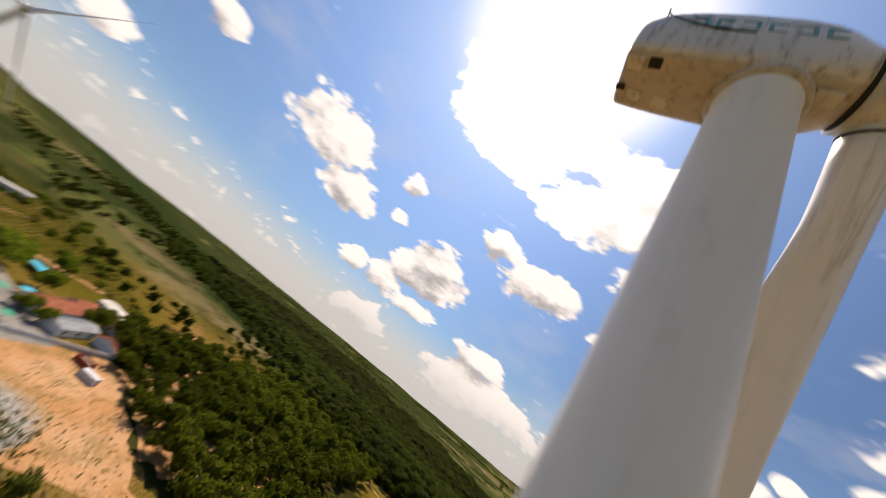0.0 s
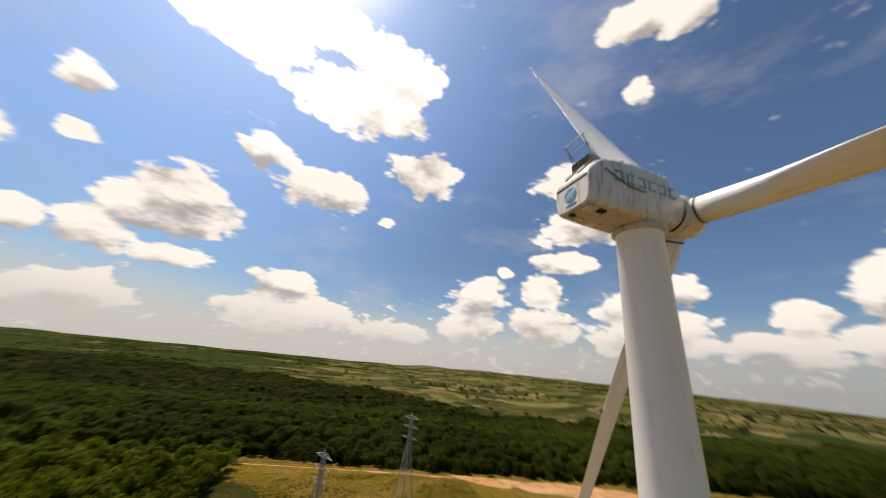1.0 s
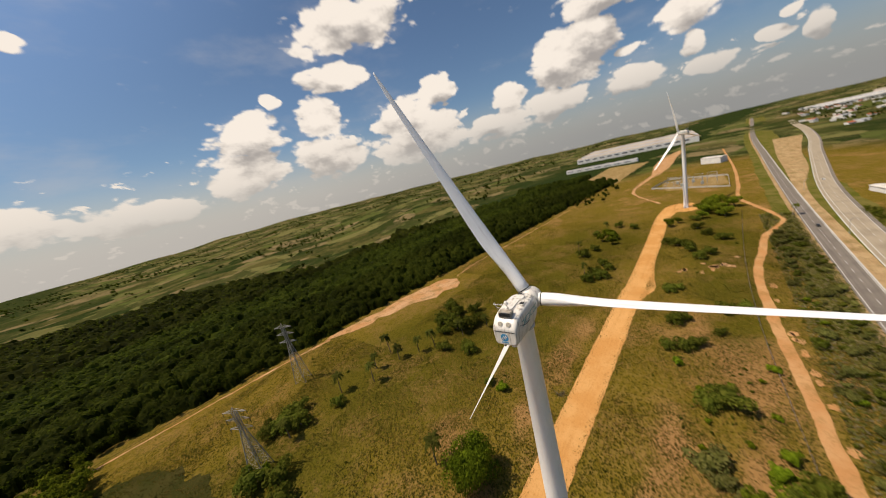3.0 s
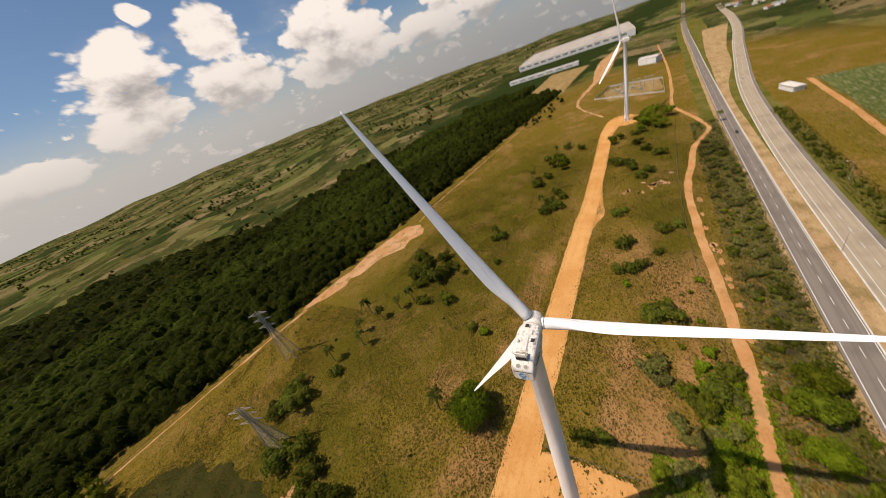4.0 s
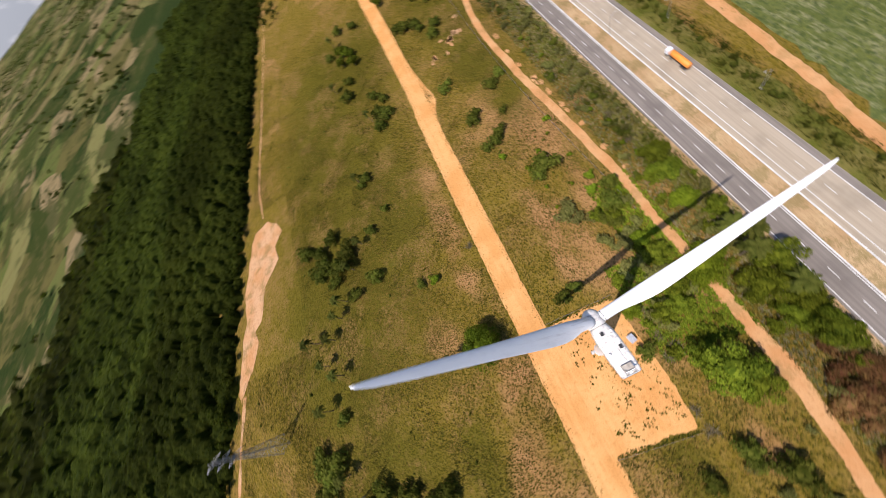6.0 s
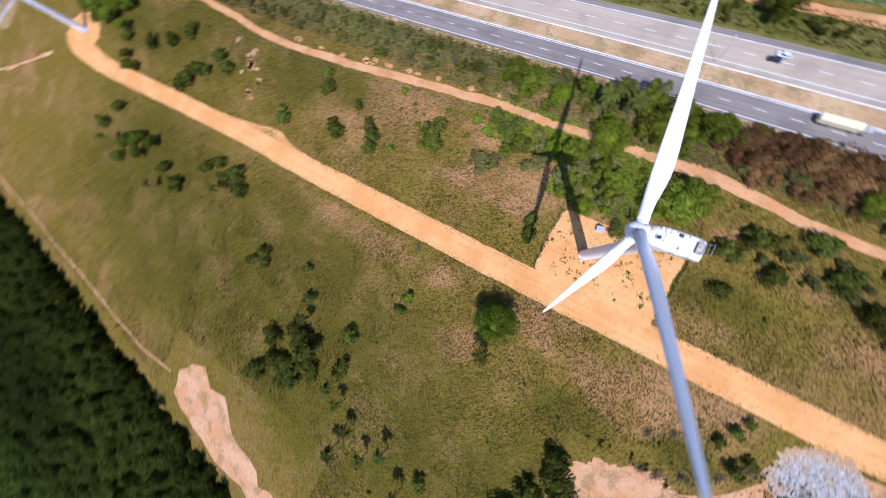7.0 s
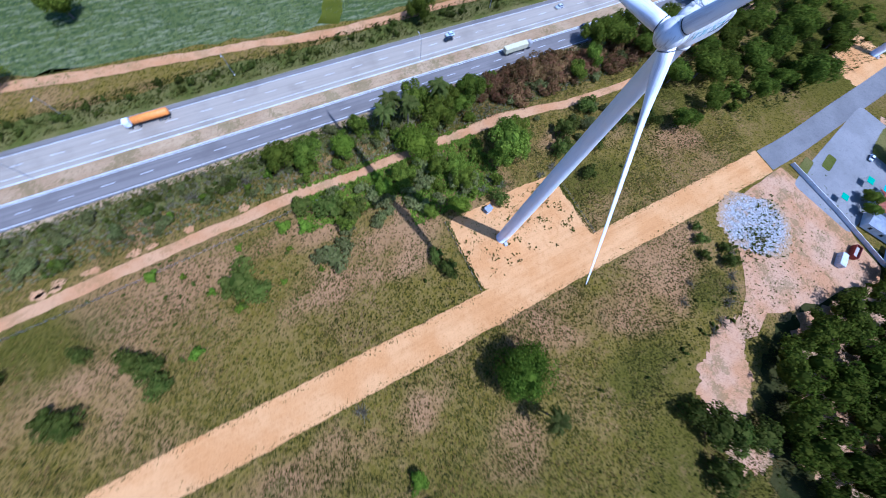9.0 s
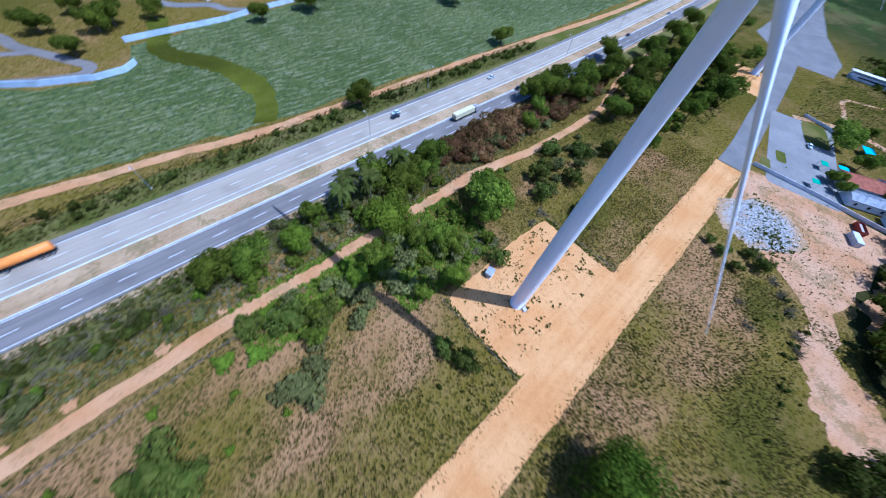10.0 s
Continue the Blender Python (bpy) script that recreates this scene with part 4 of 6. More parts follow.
def turbine():
    top = thing("wind_turbine", pose(0, 0, 0), "tall white wind turbine with three streaked, feathered blades", "wind turbine", "wind turbines")
    v, f = lathe([(2.12, 0.0), (2.12, 0.25), (2.02, 0.3), (1.98, 6), (1.92, 20), (1.72, 48), (1.36, 76.0), (1.40, 76.05), (1.40, 76.45)], 64)
    tower = part("tower", mesh_of("tower", v, f, M_TOWER, True), M_TOWER, top)
    for z in (22.0, 48.0):
        r = float(np.interp(z, [0, 6, 20, 48, 76], [2.02, 1.98, 1.92, 1.72, 1.36]))
        v, f = lathe([(r, z - 0.05), (r + 0.006, z - 0.04), (r + 0.006, z + 0.04), (r, z + 0.05)], 64)
        part("weld_band", mesh_of("weld_band", v, f, M_TOWER, True), M_TOWER, tower)
    part("door", boxed(-0.45, 1.96, 1.0, 0.45, 2.08, 3.1, bevel=0.05), M_STEEL, tower, "grey steel tower door")
    bm = bmesh.new()
    for k in range(5):
        box(bm, -0.6, 2.0 + 0.28 * k, 0.0, 0.6, 2.3 + 0.28 * k, 1.0 - 0.2 * k)
    part("step", bm, M_GUTTER, tower, "concrete entry steps")
    yaw = pose(0, 0, 0, 0, 0, 4.5)
    nac = part("nacelle", nacelle_mesh(), M_NACELLE, top, "streaked off-white nacelle shell", yaw)
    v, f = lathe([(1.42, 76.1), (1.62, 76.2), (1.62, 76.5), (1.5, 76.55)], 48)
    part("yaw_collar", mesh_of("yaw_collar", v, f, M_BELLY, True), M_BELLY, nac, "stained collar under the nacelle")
    for y in (-0.55, 0.55):
        m = Matrix.Translation((-4.92, y, 79.3)) @ Matrix.Rotation(radians(-58), 4, "Y")
        bm = bmesh.new()
        bmesh.ops.create_cone(bm, cap_ends=True, segments=24, radius1=0.36, radius2=0.33, depth=0.5)
        vent = part("vent", bm, M_NACELLE, nac, "round exhaust vent", m)
        bm = bmesh.new()
        bmesh.ops.create_cone(bm, cap_ends=True, segments=24, radius1=0.28, radius2=0.28, depth=0.04, matrix=Matrix.Translation((0, 0, 0.25)))
        part("vent_mouth", bm, M_VENT, vent, "dusty round vent cap")
    part("seam", boxed(-5.455, -1.35, 78.5, -5.3, 1.35, 78.57), M_DARK, nac, "dark horizontal seam")
    bm = bmesh.new()
    bmesh.ops.create_cone(bm, cap_ends=True, segments=28, radius1=0.52, radius2=0.52, depth=0.03, matrix=Matrix.Translation((-5.43, 0.1, 77.72)) @ Matrix.Rotation(radians(90), 4, "Y"))
    part("emblem", bm, M_BLUE, nac, "round blue emblem")
    for k, (d, l) in enumerate(((-0.22, 0.62), (0.0, 0.8), (0.22, 0.62))):
        bm = boxed(-0.01, -0.045, -l / 2, 0.01, 0.045, l / 2)
        part("emblem_stripe", bm, M_NACELLE, nac, at=pose(-5.452, 0.1 + d, 77.72, 35, 0, 0))
    part("emblem_bar", boxed(-5.455, -0.35, 77.0, -5.4, 0.55, 77.1), M_BLUE, nac, "blue bar of small lettering")
    for side in (-1, 1):
        for k in range(6):
            x = -3.6 + 0.9 * k if side < 0 else 1.4 - 0.9 * k
            y = side * 1.775
            bm = bmesh.new()
            box(bm, x + 0.02, y - 0.012, 78.42, x + 0.66, y + 0.012, 78.54)
            box(bm, x + (0.02 if k % 2 else 0.50), y - 0.012, 78.54, x + (0.18 if k % 2 else 0.66), y + 0.012, 79.06)
            box(bm, x + 0.02, y - 0.012, 79.06, x + 0.66, y + 0.012, 79.18)
            part("lettering", bm, M_TEAL, nac, "faded teal lettering bar")
        bm = bmesh.new()
        for a, b in (((-4.4, 79.0), (-2.6, 78.25)), ((-2.6, 78.25), (-1.2, 78.2))):
            rod(bm, (a[0], side * 1.785, a[1]), (b[0], side * 1.785, b[1]), 0.035, sides=6)
        part("handrail", bm, M_DARK, nac, "dark safety rope")
    # roof: hatches, ribs, cooler and lightning frame
    for x, y, sx, sy in ((1.5, 0.25, 0.4, 0.35), (-1.2, -1.05, 0.42, 0.36)):
        hatch = part("hatch", boxed(x - sx, y - sy, 80.1, x + sx, y + sy, 80.45, bevel=0.04), M_NACELLE, nac, "roof hatch")
        part("hatch_opening", boxed(x - sx * 0.8, y - sy * 0.8, 80.43, x + sx * 0.8, y + sy * 0.8, 80.47), M_DARK, hatch, "dark square opening")
    part("roof_ridge", boxed(-3.3, -0.5, 80.2, 0.6, 0.5, 80.5, bevel=0.12), M_NACELLE, nac, "raised roof cover")
    part("roof_step", boxed(-0.4, -0.9, 80.2, 0.9, 0.9, 80.58, bevel=0.15), M_NACELLE, nac, "raised roof cover")
    for x in (-2.6, -1.8, -0.9, 0.0, 0.7, 1.3):
        part("roof_rib", boxed(x, -1.45, 79.8, x + 0.3, -0.85, 80.47, bevel=0.08), M_NACELLE, nac)
    cooler = part("cooler", boxed(-4.55, -0.85, 80.0, -3.6, 0.85, 80.72, bevel=0.04), M_RUST, nac, "grey-brown cooler box on the roof")
    for k in range(7):
        part("cooler_slat", boxed(-4.6, -0.75, 80.2 + 0.07 * k, -4.54, 0.75, 80.235 + 0.07 * k), M_DARK, cooler)
    bm = bmesh.new()
    for y in (-0.8, 0.8):
        rod(bm, (-4.2, y, 80.6), (-5.0, y, 82.1), 0.04, sides=6)
        rod(bm, (-3.7, y, 80.6), (-4.85, y, 81.85), 0.03, sides=6)
    rod(bm, (-5.0, -0.95, 82.1), (-5.0, 0.95, 82.1), 0.045, sides=6)
    rod(bm, (-4.7, -0.8, 81.5), (-4.7, 0.8, 81.5), 0.03, sides=6)
    for y in (-0.7, -0.25, 0.25, 0.7):
        rod(bm, (-5.0, y, 82.1), (-5.0, y, 82.35), 0.03, sides=6)
    part("sensor_frame", bm, M_STEEL, nac, "bent grey sensor frame")
    bm = bmesh.new()
    bmesh.ops.create_uvsphere(bm, u_segments=12, v_segments=8, radius=0.28, matrix=Matrix.Translation((-1.6, 1.1, 80.5)))
    part("dome", bm, M_NACELLE, nac, "small white dome", smooth=True)
    for x, y, sx, sy in ((-4.9, -0.85, 0.34, 0.3), (-4.1, -0.95, 0.26, 0.22), (-4.5, 0.6, 0.32, 0.26), (-3.3, 0.7, 0.32, 0.3), (-5.2, 0.3, 0.2, 0.14), (1.8, -0.6, 0.4, 0.3)):
        part("belly_plate", boxed(x - sx, y - sy, 76.4, x + sx, y + sy, 76.53, bevel=0.03), M_DARK if sx < 0.3 else M_NACELLE, nac, "stained underside plate")
    # hub and blades, turned with the shaft
    shaft = Matrix.Translation((3.6, 0, 78.45)) @ Matrix.Rotation(radians(-3.4), 4, "Y")
    v, f = lathe([(1.35, -0.75), (1.55, -0.7), (1.62, 0.0), (1.58, 0.9), (1.38, 1.6), (1.0, 2.1), (0.45, 2.35), (0.05, 2.42)], 44, "x")
    hub = part("hub", mesh_of("hub", v, f, M_NACELLE, True), M_NACELLE, top, "round stained hub cover", yaw @ shaft)
    v, f = lathe([(1.36, -0.92), (1.42, -0.90), (1.42, -0.74), (1.36, -0.72)], 44, "x")
    part("hub_gap", mesh_of("hub_gap", v, f, M_DARK, True), M_DARK, hub, "dark gap behind the hub")
    blade = blade_mesh()
    rv, rf = lathe([(0.94, 1.62), (0.975, 1.63), (0.975, 1.74), (0.94, 1.75)], 36)
    ring = mesh_of("root_ring", rv, rf, M_DARK, True)
    for k in range(3):
        m = Matrix.Rotation(radians(-27.5 - 120 * k), 4, "X") @ Matrix.Rotation(radians(4.7), 4, "Y")
        b = part("blade", blade, M_BLADE, hub, "long white blade with dark leading-edge wear", Matrix.Translation((0.3, 0, 0)) @ m)
        part("root_ring", ring, M_DARK, b, "thin black ring at the blade root")
    return top


main_turbine = turbine()
for x, y, z, turn, label in ((377, 3, 0.0, 55.0, "distant white wind turbine at the end of the dirt road"),
                             (-243, -3.5, 0.0, -3.0, "white wind turbine beside the paved access road")):
    other = tagged(copy_thing(main_turbine, pose(x, y, z, 0, 0, turn)), label)
    for ob in other.children:
        if x > 0 and ob.name.startswith("hub"):
            ob.matrix_basis = ob.matrix_basis @ Matrix.Rotation(radians(11.5), 4, "X")

# ---- vegetation ----


def leaf_quads(rng, points, normals, size):
    """A quad of about the given size at each point, tilted off the crown's surface."""
    n = len(points)
    nr = normals + rng.normal(scale=0.42, size=(n, 3))
    nr /= np.linalg.norm(nr, axis=1)[:, None] + 1e-9
    a = np.cross(nr, rng.normal(size=(n, 3)))
    a /= np.linalg.norm(a, axis=1)[:, None] + 1e-9
    b = np.cross(nr, a)
    s = size * rng.uniform(0.6, 1.3, (n, 1))
    a, b = a * s * 0.42, b * s * 0.42 * rng.uniform(0.55, 0.95, (n, 1))
    k = rng.uniform(0.3, 0.8, (n, 1))
    return np.stack([points - a - b * k, points + a * k - b, points + a + b * k, points - a * k + b], 1).reshape(-1, 3)


def core_quads(c, rad):
    """The dense inner twigs of a lobe as a rough closed shell."""
    lat = [-0.6, 0.1, 0.8, 1.5]
    ring = [[c + rad * np.array([math.cos(e) * math.cos(a), math.cos(e) * math.sin(a), math.sin(e)]) for a in np.arange(6) * math.pi / 3] for e in lat]
    return np.array([p for i in range(3) for j in range(6) for p in (ring[i][j], ring[i][(j + 1) % 6], ring[i + 1][(j + 1) % 6], ring[i + 1][j])])


def crown(rng, wide, high, base, lobes, leaves, size):
    """Leaf quads on overlapping lobes, with gaps, as corners of separate quads."""
    out = []
    for k in range(lobes):
        a, r = rng.uniform(0, 2 * np.pi), wide * 0.74 * math.sqrt(rng.uniform(0, 1)) * (k > 0)
        c = np.array([r * math.cos(a), r * math.sin(a), base + high * (0.45 + 0.3 * rng.uniform(-1, 1) * (k > 0))])
        rad = np.array([wide * rng.uniform(0.22, 0.42), wide * rng.uniform(0.22, 0.42), high * rng.uniform(0.18, 0.36)])
        if k == 0:
            rad = np.array([wide * 0.56, wide * 0.56, high * 0.46])
        d = rng.normal(size=(leaves // lobes, 3))
        d /= np.linalg.norm(d, axis=1)[:, None]
        d[:, 2] = np.where(d[:, 2] < -0.35, -d[:, 2] * 0.6, d[:, 2])
        p = c + d * rad * rng.uniform(0.78, 1.06, (len(d), 1))
        out.append(leaf_quads(rng, p, d, size))
        if k == 0:
            out.append(core_quads(c, rad * 0.8))
    return np.concatenate(out)


def trunk(h, r, limbs, rng, spread):
    bm = bmesh.new()
    rod(bm, (0, 0, -0.2), (0, 0, h * 0.6), r, r * 0.75, 8)
    rod(bm, (0, 0, h * 0.55), (0.1 * h * rng.uniform(-1, 1), 0.1 * h * rng.uniform(-1, 1), h), r * 0.78, r * 0.4, 8)
    for k in range(limbs):
        a = 2 * math.pi * k / limbs + rng.uniform(-0.3, 0.3)
        rod(bm, (0, 0, h * rng.uniform(0.45, 0.75)), (spread * math.cos(a), spread * math.sin(a), h * rng.uniform(0.95, 1.25)), r * 0.5, r * 0.18, 6)
    return bm


def tree(name, label, category, seed, wide, high, base, lobes, leaves, size, mat_, group):
    rng = np.random.default_rng(seed)
    t = thing(name, pose(0, 0, 0), label, category, group)
    part("trunk", trunk(base + high * 0.35, max(0.08, wide * 0.05), 5, rng, wide * 0.5), M_BARK, t)
    part("crown", soup("crown", crown(rng, wide, high, base, lobes, leaves, size), 4, mat_), mat_, t)
    return t


def palm(seed, h, fronds, length):
    rng = np.random.default_rng(seed)
    t = thing("palm_tree", pose(0, 0, 0), "slender palm tree with drooping green fronds", "palm tree", "palms in the field")
    bm = bmesh.new()
    p = Vector((0, 0, -0.2))
    for k in range(5):
        q = Vector((0.06 * k * k, 0.02 * k * k, h * (k + 1) / 5))
        rod(bm, p, q, 0.24 - 0.02 * k, 0.22 - 0.02 * k, 8)
        p = q
    part("trunk", bm, M_BARK, t)
    quads = []
    for k in range(fronds):
        a, up = rng.uniform(0, 6.283), rng.uniform(0.0, 1.0)
        side = np.array([-math.sin(a), math.cos(a), 0])
        prev = None
        for s in range(9):
            u = s / 8
            r = length * (u * (0.75 + 0.2 * (1 - up)))
            c = np.array([p.x + r * math.cos(a), p.y + r * math.sin(a), p.z + length * (0.75 * up * u - (0.55 + 0.4 * (1 - up)) * u * u)])
            wd = 0.58 * math.sin(math.pi * (0.12 + 0.86 * u)) + 0.03
            now = (c - side * wd + np.array([0, 0, -0.18 * wd]), c, c + side * wd + np.array([0, 0, -0.18 * wd]))
            if prev is not None:
                e = 0.75
                quads += [prev[0], prev[1], now[1], prev[0] * (1 - e) + now[0] * e, prev[1], prev[2], prev[2] * (1 - e) + now[2] * e, now[1]]
            prev = now
    part("fronds", soup("fronds", np.array(quads), 4, M_PALM), M_PALM, t)
    return t


def spread(proto, rows, seed, wide=1.0):
    """Copies of a plant at rows of (x, y, radius of crown)."""
    rng = np.random.default_rng(seed)
    rows = [(x, y, r) for x, y, r in rows if r > 5.4 or abs(y - path_y(x)) > 2.0 + 0.75 * r]
    for k, (x, y, r) in enumerate(rows):
        s = r / wide
        m = pose(x, y, float(height(x, y)), 0, 0, rng.uniform(0, 360)) @ Matrix.Diagonal((s * rng.uniform(0.92, 1.08), s * rng.uniform(0.92, 1.08), s ** 0.75 * rng.uniform(0.85, 1.15), 1))
        if k == 0:
            proto.matrix_basis = m
        else:
            copy_thing(proto, m)


shade_tree = tree("shade_tree", "dense round green tree with a domed crown in the dry field", "tree", 1, 8.6, 11, 0.8, 44, 15000, 0.55, M_DOME, "")
spread(shade_tree, [(18.5, 41.0, 9.4)], 1, 8.6)
round_tree = tree("round_tree", "rounded bright green tree in the belt beside the footpath", "tree", 2, 7.5, 10.0, 1.0, 38, 9500, 0.55, M_BRIGHT, "trees of the belt")
spread(round_tree, [(12.1, -44.0, 8.6), (36.7, -56, 5.0), (46.3, -40.2, 4.4), (9.0, -16.5, 4.0), (30.2, -34.5, 3.4)], 2, 7.5)
broad = tree("broadleaf_tree", "spreading dark green broadleaf tree in the belt by the highway", "tree", 3, 6.5, 8.5, 1.5, 15, 5200, 0.58, M_LEAF, "trees of the belt")
spread(broad, [(59, -58.5, 6.5), (50.5, -57, 7), (29, -62, 4.2), (5, -63, 6.5), (-1, -54, 7), (-7, -61, 6), (-18.8, -60, 6.8), (-12.5, -56, 5.6), (-19, -31, 9.4), (-25, -34.5, 6.6), (-14, -27, 5.6),
               (33.6, -40, 4.2), (22.8, -35.5, 5), (47.5, -27, 3.6), (43.5, -31.5, 3.6), (19.6, -19.2, 3), (3, -25.5, 4.4), (3.5, -31.5, 5), (9.5, -34, 4.2), (-32, -40, 5), (-96.5, -62.1, 10), (-107, -66.1, 8),
               (-87.9, -66.1, 7), (-98.9, -11.9, 6), (-111.3, -33, 8), (-127.1, -30.6, 10), (-140.4, -27, 8), (-156, -24.6, 9), (-178.1, -6.7, 10), (-186.3, -13.8, 8), (-181.4, -45.2, 8), (-164.4, -68.2, 8),
               (-138.2, -54, 7), (-108.9, -52, 7), (-120.3, -58.1, 8), (-133.7, -62.1, 7), (-151.4, -56, 8), (-154.1, -41.1, 8), (-168.6, -47.3, 8), (-173, -27, 8), (-193.7, -31.8, 9), (-193.7, -56, 8),
               (-147.6, -10, 6), (-166.4, -11.2, 6), (-213.8, -17.4, 8), (-229.6, -27, 8), (-119.4, -15, 6), (-80.3, -56, 5), (-68.9, -52, 5), (-237.3, -58.1, 9), (-260.1, -45.2, 9), (-274.9, -62.1, 9),
               (-138.3, -41.1, 7), (-205.8, -37.5, 8), (-221.8, -45.2, 9), (137.4, -125.1, 8), (63.1, -203.4, 6), (50.5, -222.6, 7), (70.9, -232.3, 7), (25.5, -228.1, 6), (94, -208.9, 5), (-18.4, -202, 6),
               (-65.1, -217.1, 6), (111.2, -228.1, 8), (120.6, -249.3, 9), (88.2, -257.4, 7), (3.5, -261.5, 8), (53.5, -249.3, 7), (-35.5, -241.9, 8), (139.2, -228.1, 8), (109.3, -150.5, 7), (-18.4, -106.5, 6),
               (-122.1, -116.1, 7), (-49.2, -204.8, 9), (-138.2, -174.5, 9), (43.5, -228.1, 8), (370.5, -22.2, 8), (359.1, -17.4, 8), (353.4, -10.6, 7), (343.9, -13.8, 7), (376.2, -14.4, 6), (338.2, -22.2, 6),
               (328.1, -11.2, 5), (305.9, 12, 5), (316.6, 6, 4), (349.6, -24.6, 7), (364.8, -33.9, 7), (272.6, 52, 6), (279, 57, 6), (267.2, 60, 5), (259, 50, 5), (332.5, -27, 7), (-161.3, 76.3, 6),
               (-191.3, 48.4, 9), (-157.1, 53.9, 4), (-151.1, 57.7, 3.5), (-205.8, 69.8, 7), (-180.6, 61.4, 5)], 3, 6.5)
low = tree("scrub_tree", "low irregular scrub tree with thin olive leaves", "tree", 4, 3.6, 4.4, 0.5, 11, 1300, 0.52, M_BUSH, "scrub trees")
spread(low, [(112.7, -9.2, 4.6), (116.8, -13.1, 3.5), (111.7, -3.3, 3), (83.9, -22.2, 5.5), (79.7, -17.4, 3.5), (102, 99, 6.5), (95, 106, 6), (106.9, 79, 3.6), (77, 84, 4.4), (74, 100, 4), (117.6, 108, 5), (111.7, 118, 5), (118.5, 130, 5.5), (98, 121, 6),
             (103.9, 116, 5), (88, 112, 4), (115.6, 66, 2.6), (184.7, 42, 5.5), (178.1, 49, 4.5), (191.3, 47, 4), (226.8, 65, 5), (145.6, 72, 4), (141.8, 76, 3), (251.7, 2, 5), (257.2, 8, 4.2), (247.1, -5, 4), (134.1, -4.2, 4), (137.9, -8.3, 3),
             (-6, 136.4, 6), (-1, 130.9, 5.5), (-11.8, 139.8, 5), (3, 141, 4.5), (-30, 85.1, 6), (-35.5, 90.6, 5), (-26.2, 78.5, 4.5), (-23.4, 96.4, 5), (-19.6, 108.5, 5), (-27.2, 115.7, 5.5), (60, 60, 2.5), (149.5, -23.4, 3.8), (154.3, -30.6, 3),
             (107.1, -39.3, 4.6), (102.4, -41.1, 3.5), (44, -30.6, 4.5), (50.4, -34.8, 4), (58.6, -39.3, 3.4), (23, 2, 3), (25, -4.2, 2.6), (66.8, -43.3, 3), (76.5, -43.3, 2.6), (169.5, 1, 3.6), (173.3, -3.3, 2.6), (128.5, -21, 2.4), (-6.3, -13.4, 3),
             (200.7, 40, 3.6), (209.1, 46, 3.4), (224, -11.9, 4), (233.3, -17.4, 4), (239.7, -6.7, 3.2), (-45.5, -8.3, 3), (-57.1, -19.8, 3.4), (-47.6, -29.4, 4.5), (-40.8, -22.2, 4), (-75.7, 46.2, 2.8), (-78.5, 41.4, 2.2), (-71.1, 34.1, 2.4), (-68.3, 39.9, 2.0), (-72.9, 29.3, 1.8), (-73.8, -27, 4), (-85.4, -19.8, 4.5), (-63.9, -35.7, 4), 
             (16, 123, 3), (-42.8, 94.9, 5), (242.5, 60, 4), (288, 70, 4), (305.9, 40, 4), (314.8, 55, 4), (297, -8.3, 4), (279, -15, 4), (265.4, -24.6, 4.5), (323.7, -6.7, 4)], 4, 3.6)
fresh = tree("fresh_shrub", "small vivid yellow-green shrub in the dry grass", "shrub", 5, 3.6, 4.6, 0.2, 10, 2600, 0.42, M_BRIGHT, "")
spread(fresh, [(66.7, -35, 3.0), (60.9, -32, 3.4), (59, 52.5, 4.0), (101, -7.5, 2.6), (86.6, -15, 2.4), (107, -35.7, 3.0), (60.9, -16.2, 1.6), (-29, 97.9, 3.0), (-21.5, 118.2, 3.5), (54.9, -41.1, 2.2), (30.9, -40.2, 2.6), (72.8, -17.4, 1.6), (92.9, -23.4, 1.8), (67.5, -27, 1.4), (81.6, -33.9, 2.0), (99.1, -31.8, 1.5), (59, -31.8, 2.0), (72.8, -54, 2.0), (86.3, -56, 1.8), (97.9, -53, 2.2), (113.1, -56, 2.0), (129.9, -51, 2.2), (65.1, -56, 2.2), (146.6, -54, 2.0), (167.6, -52, 2.4)], 5, 3.6)
bush = tree("bush", "knee to head high green bush in rough grass", "bush", 6, 1.7, 1.9, 0.05, 7, 520, 0.36, M_BUSH, "bushes of the field")
rng = np.random.default_rng(11)


def bare(x, y):
    """Whether a place lies on a road, track, pad or clearing."""
    return ((13.2 < y < 26.5 and -130 < x < 400) or (-34 < x < 16.5 and -16 < y < 15) or y < -65 or (-150 < x < -70 and 25 < y < 80)
            or abs(y - path_y(x)) < 2.2 or (-60 < x < -26 and 65 < y < 90) or (60 < x < 182 and y > 142 and y < 205 - 0.15 * x + 6) or y > 206 - 0.15 * x or x < -127)


rows = []
while len(rows) < 260:
    x, y = rng.uniform(-72, 330), rng.uniform(-62, 190)
    if not bare(x, y):
        rows.append((x, y, rng.choice([0.6, 0.9, 1.2, 1.8, 2.4], p=[0.4, 0.3, 0.17, 0.1, 0.03])))
rows += [(rng.uniform(52, 125), rng.uniform(-42, -8), rng.uniform(0.5, 1.7)) for _ in range(46)]
rows += [(rng.uniform(-86, -24), 0.0, rng.uniform(0.8, 2.2)) for _ in range(24)]
rows = [(x, y if y else float(np.interp(x, [-86, -80, -70, -61, -47, -24], [38, 50, 57, 63, 64, 65])) + rng.normal(-1.0, 1.5), r) for x, y, r in rows]
spread(bush, rows, 6, 1.7)
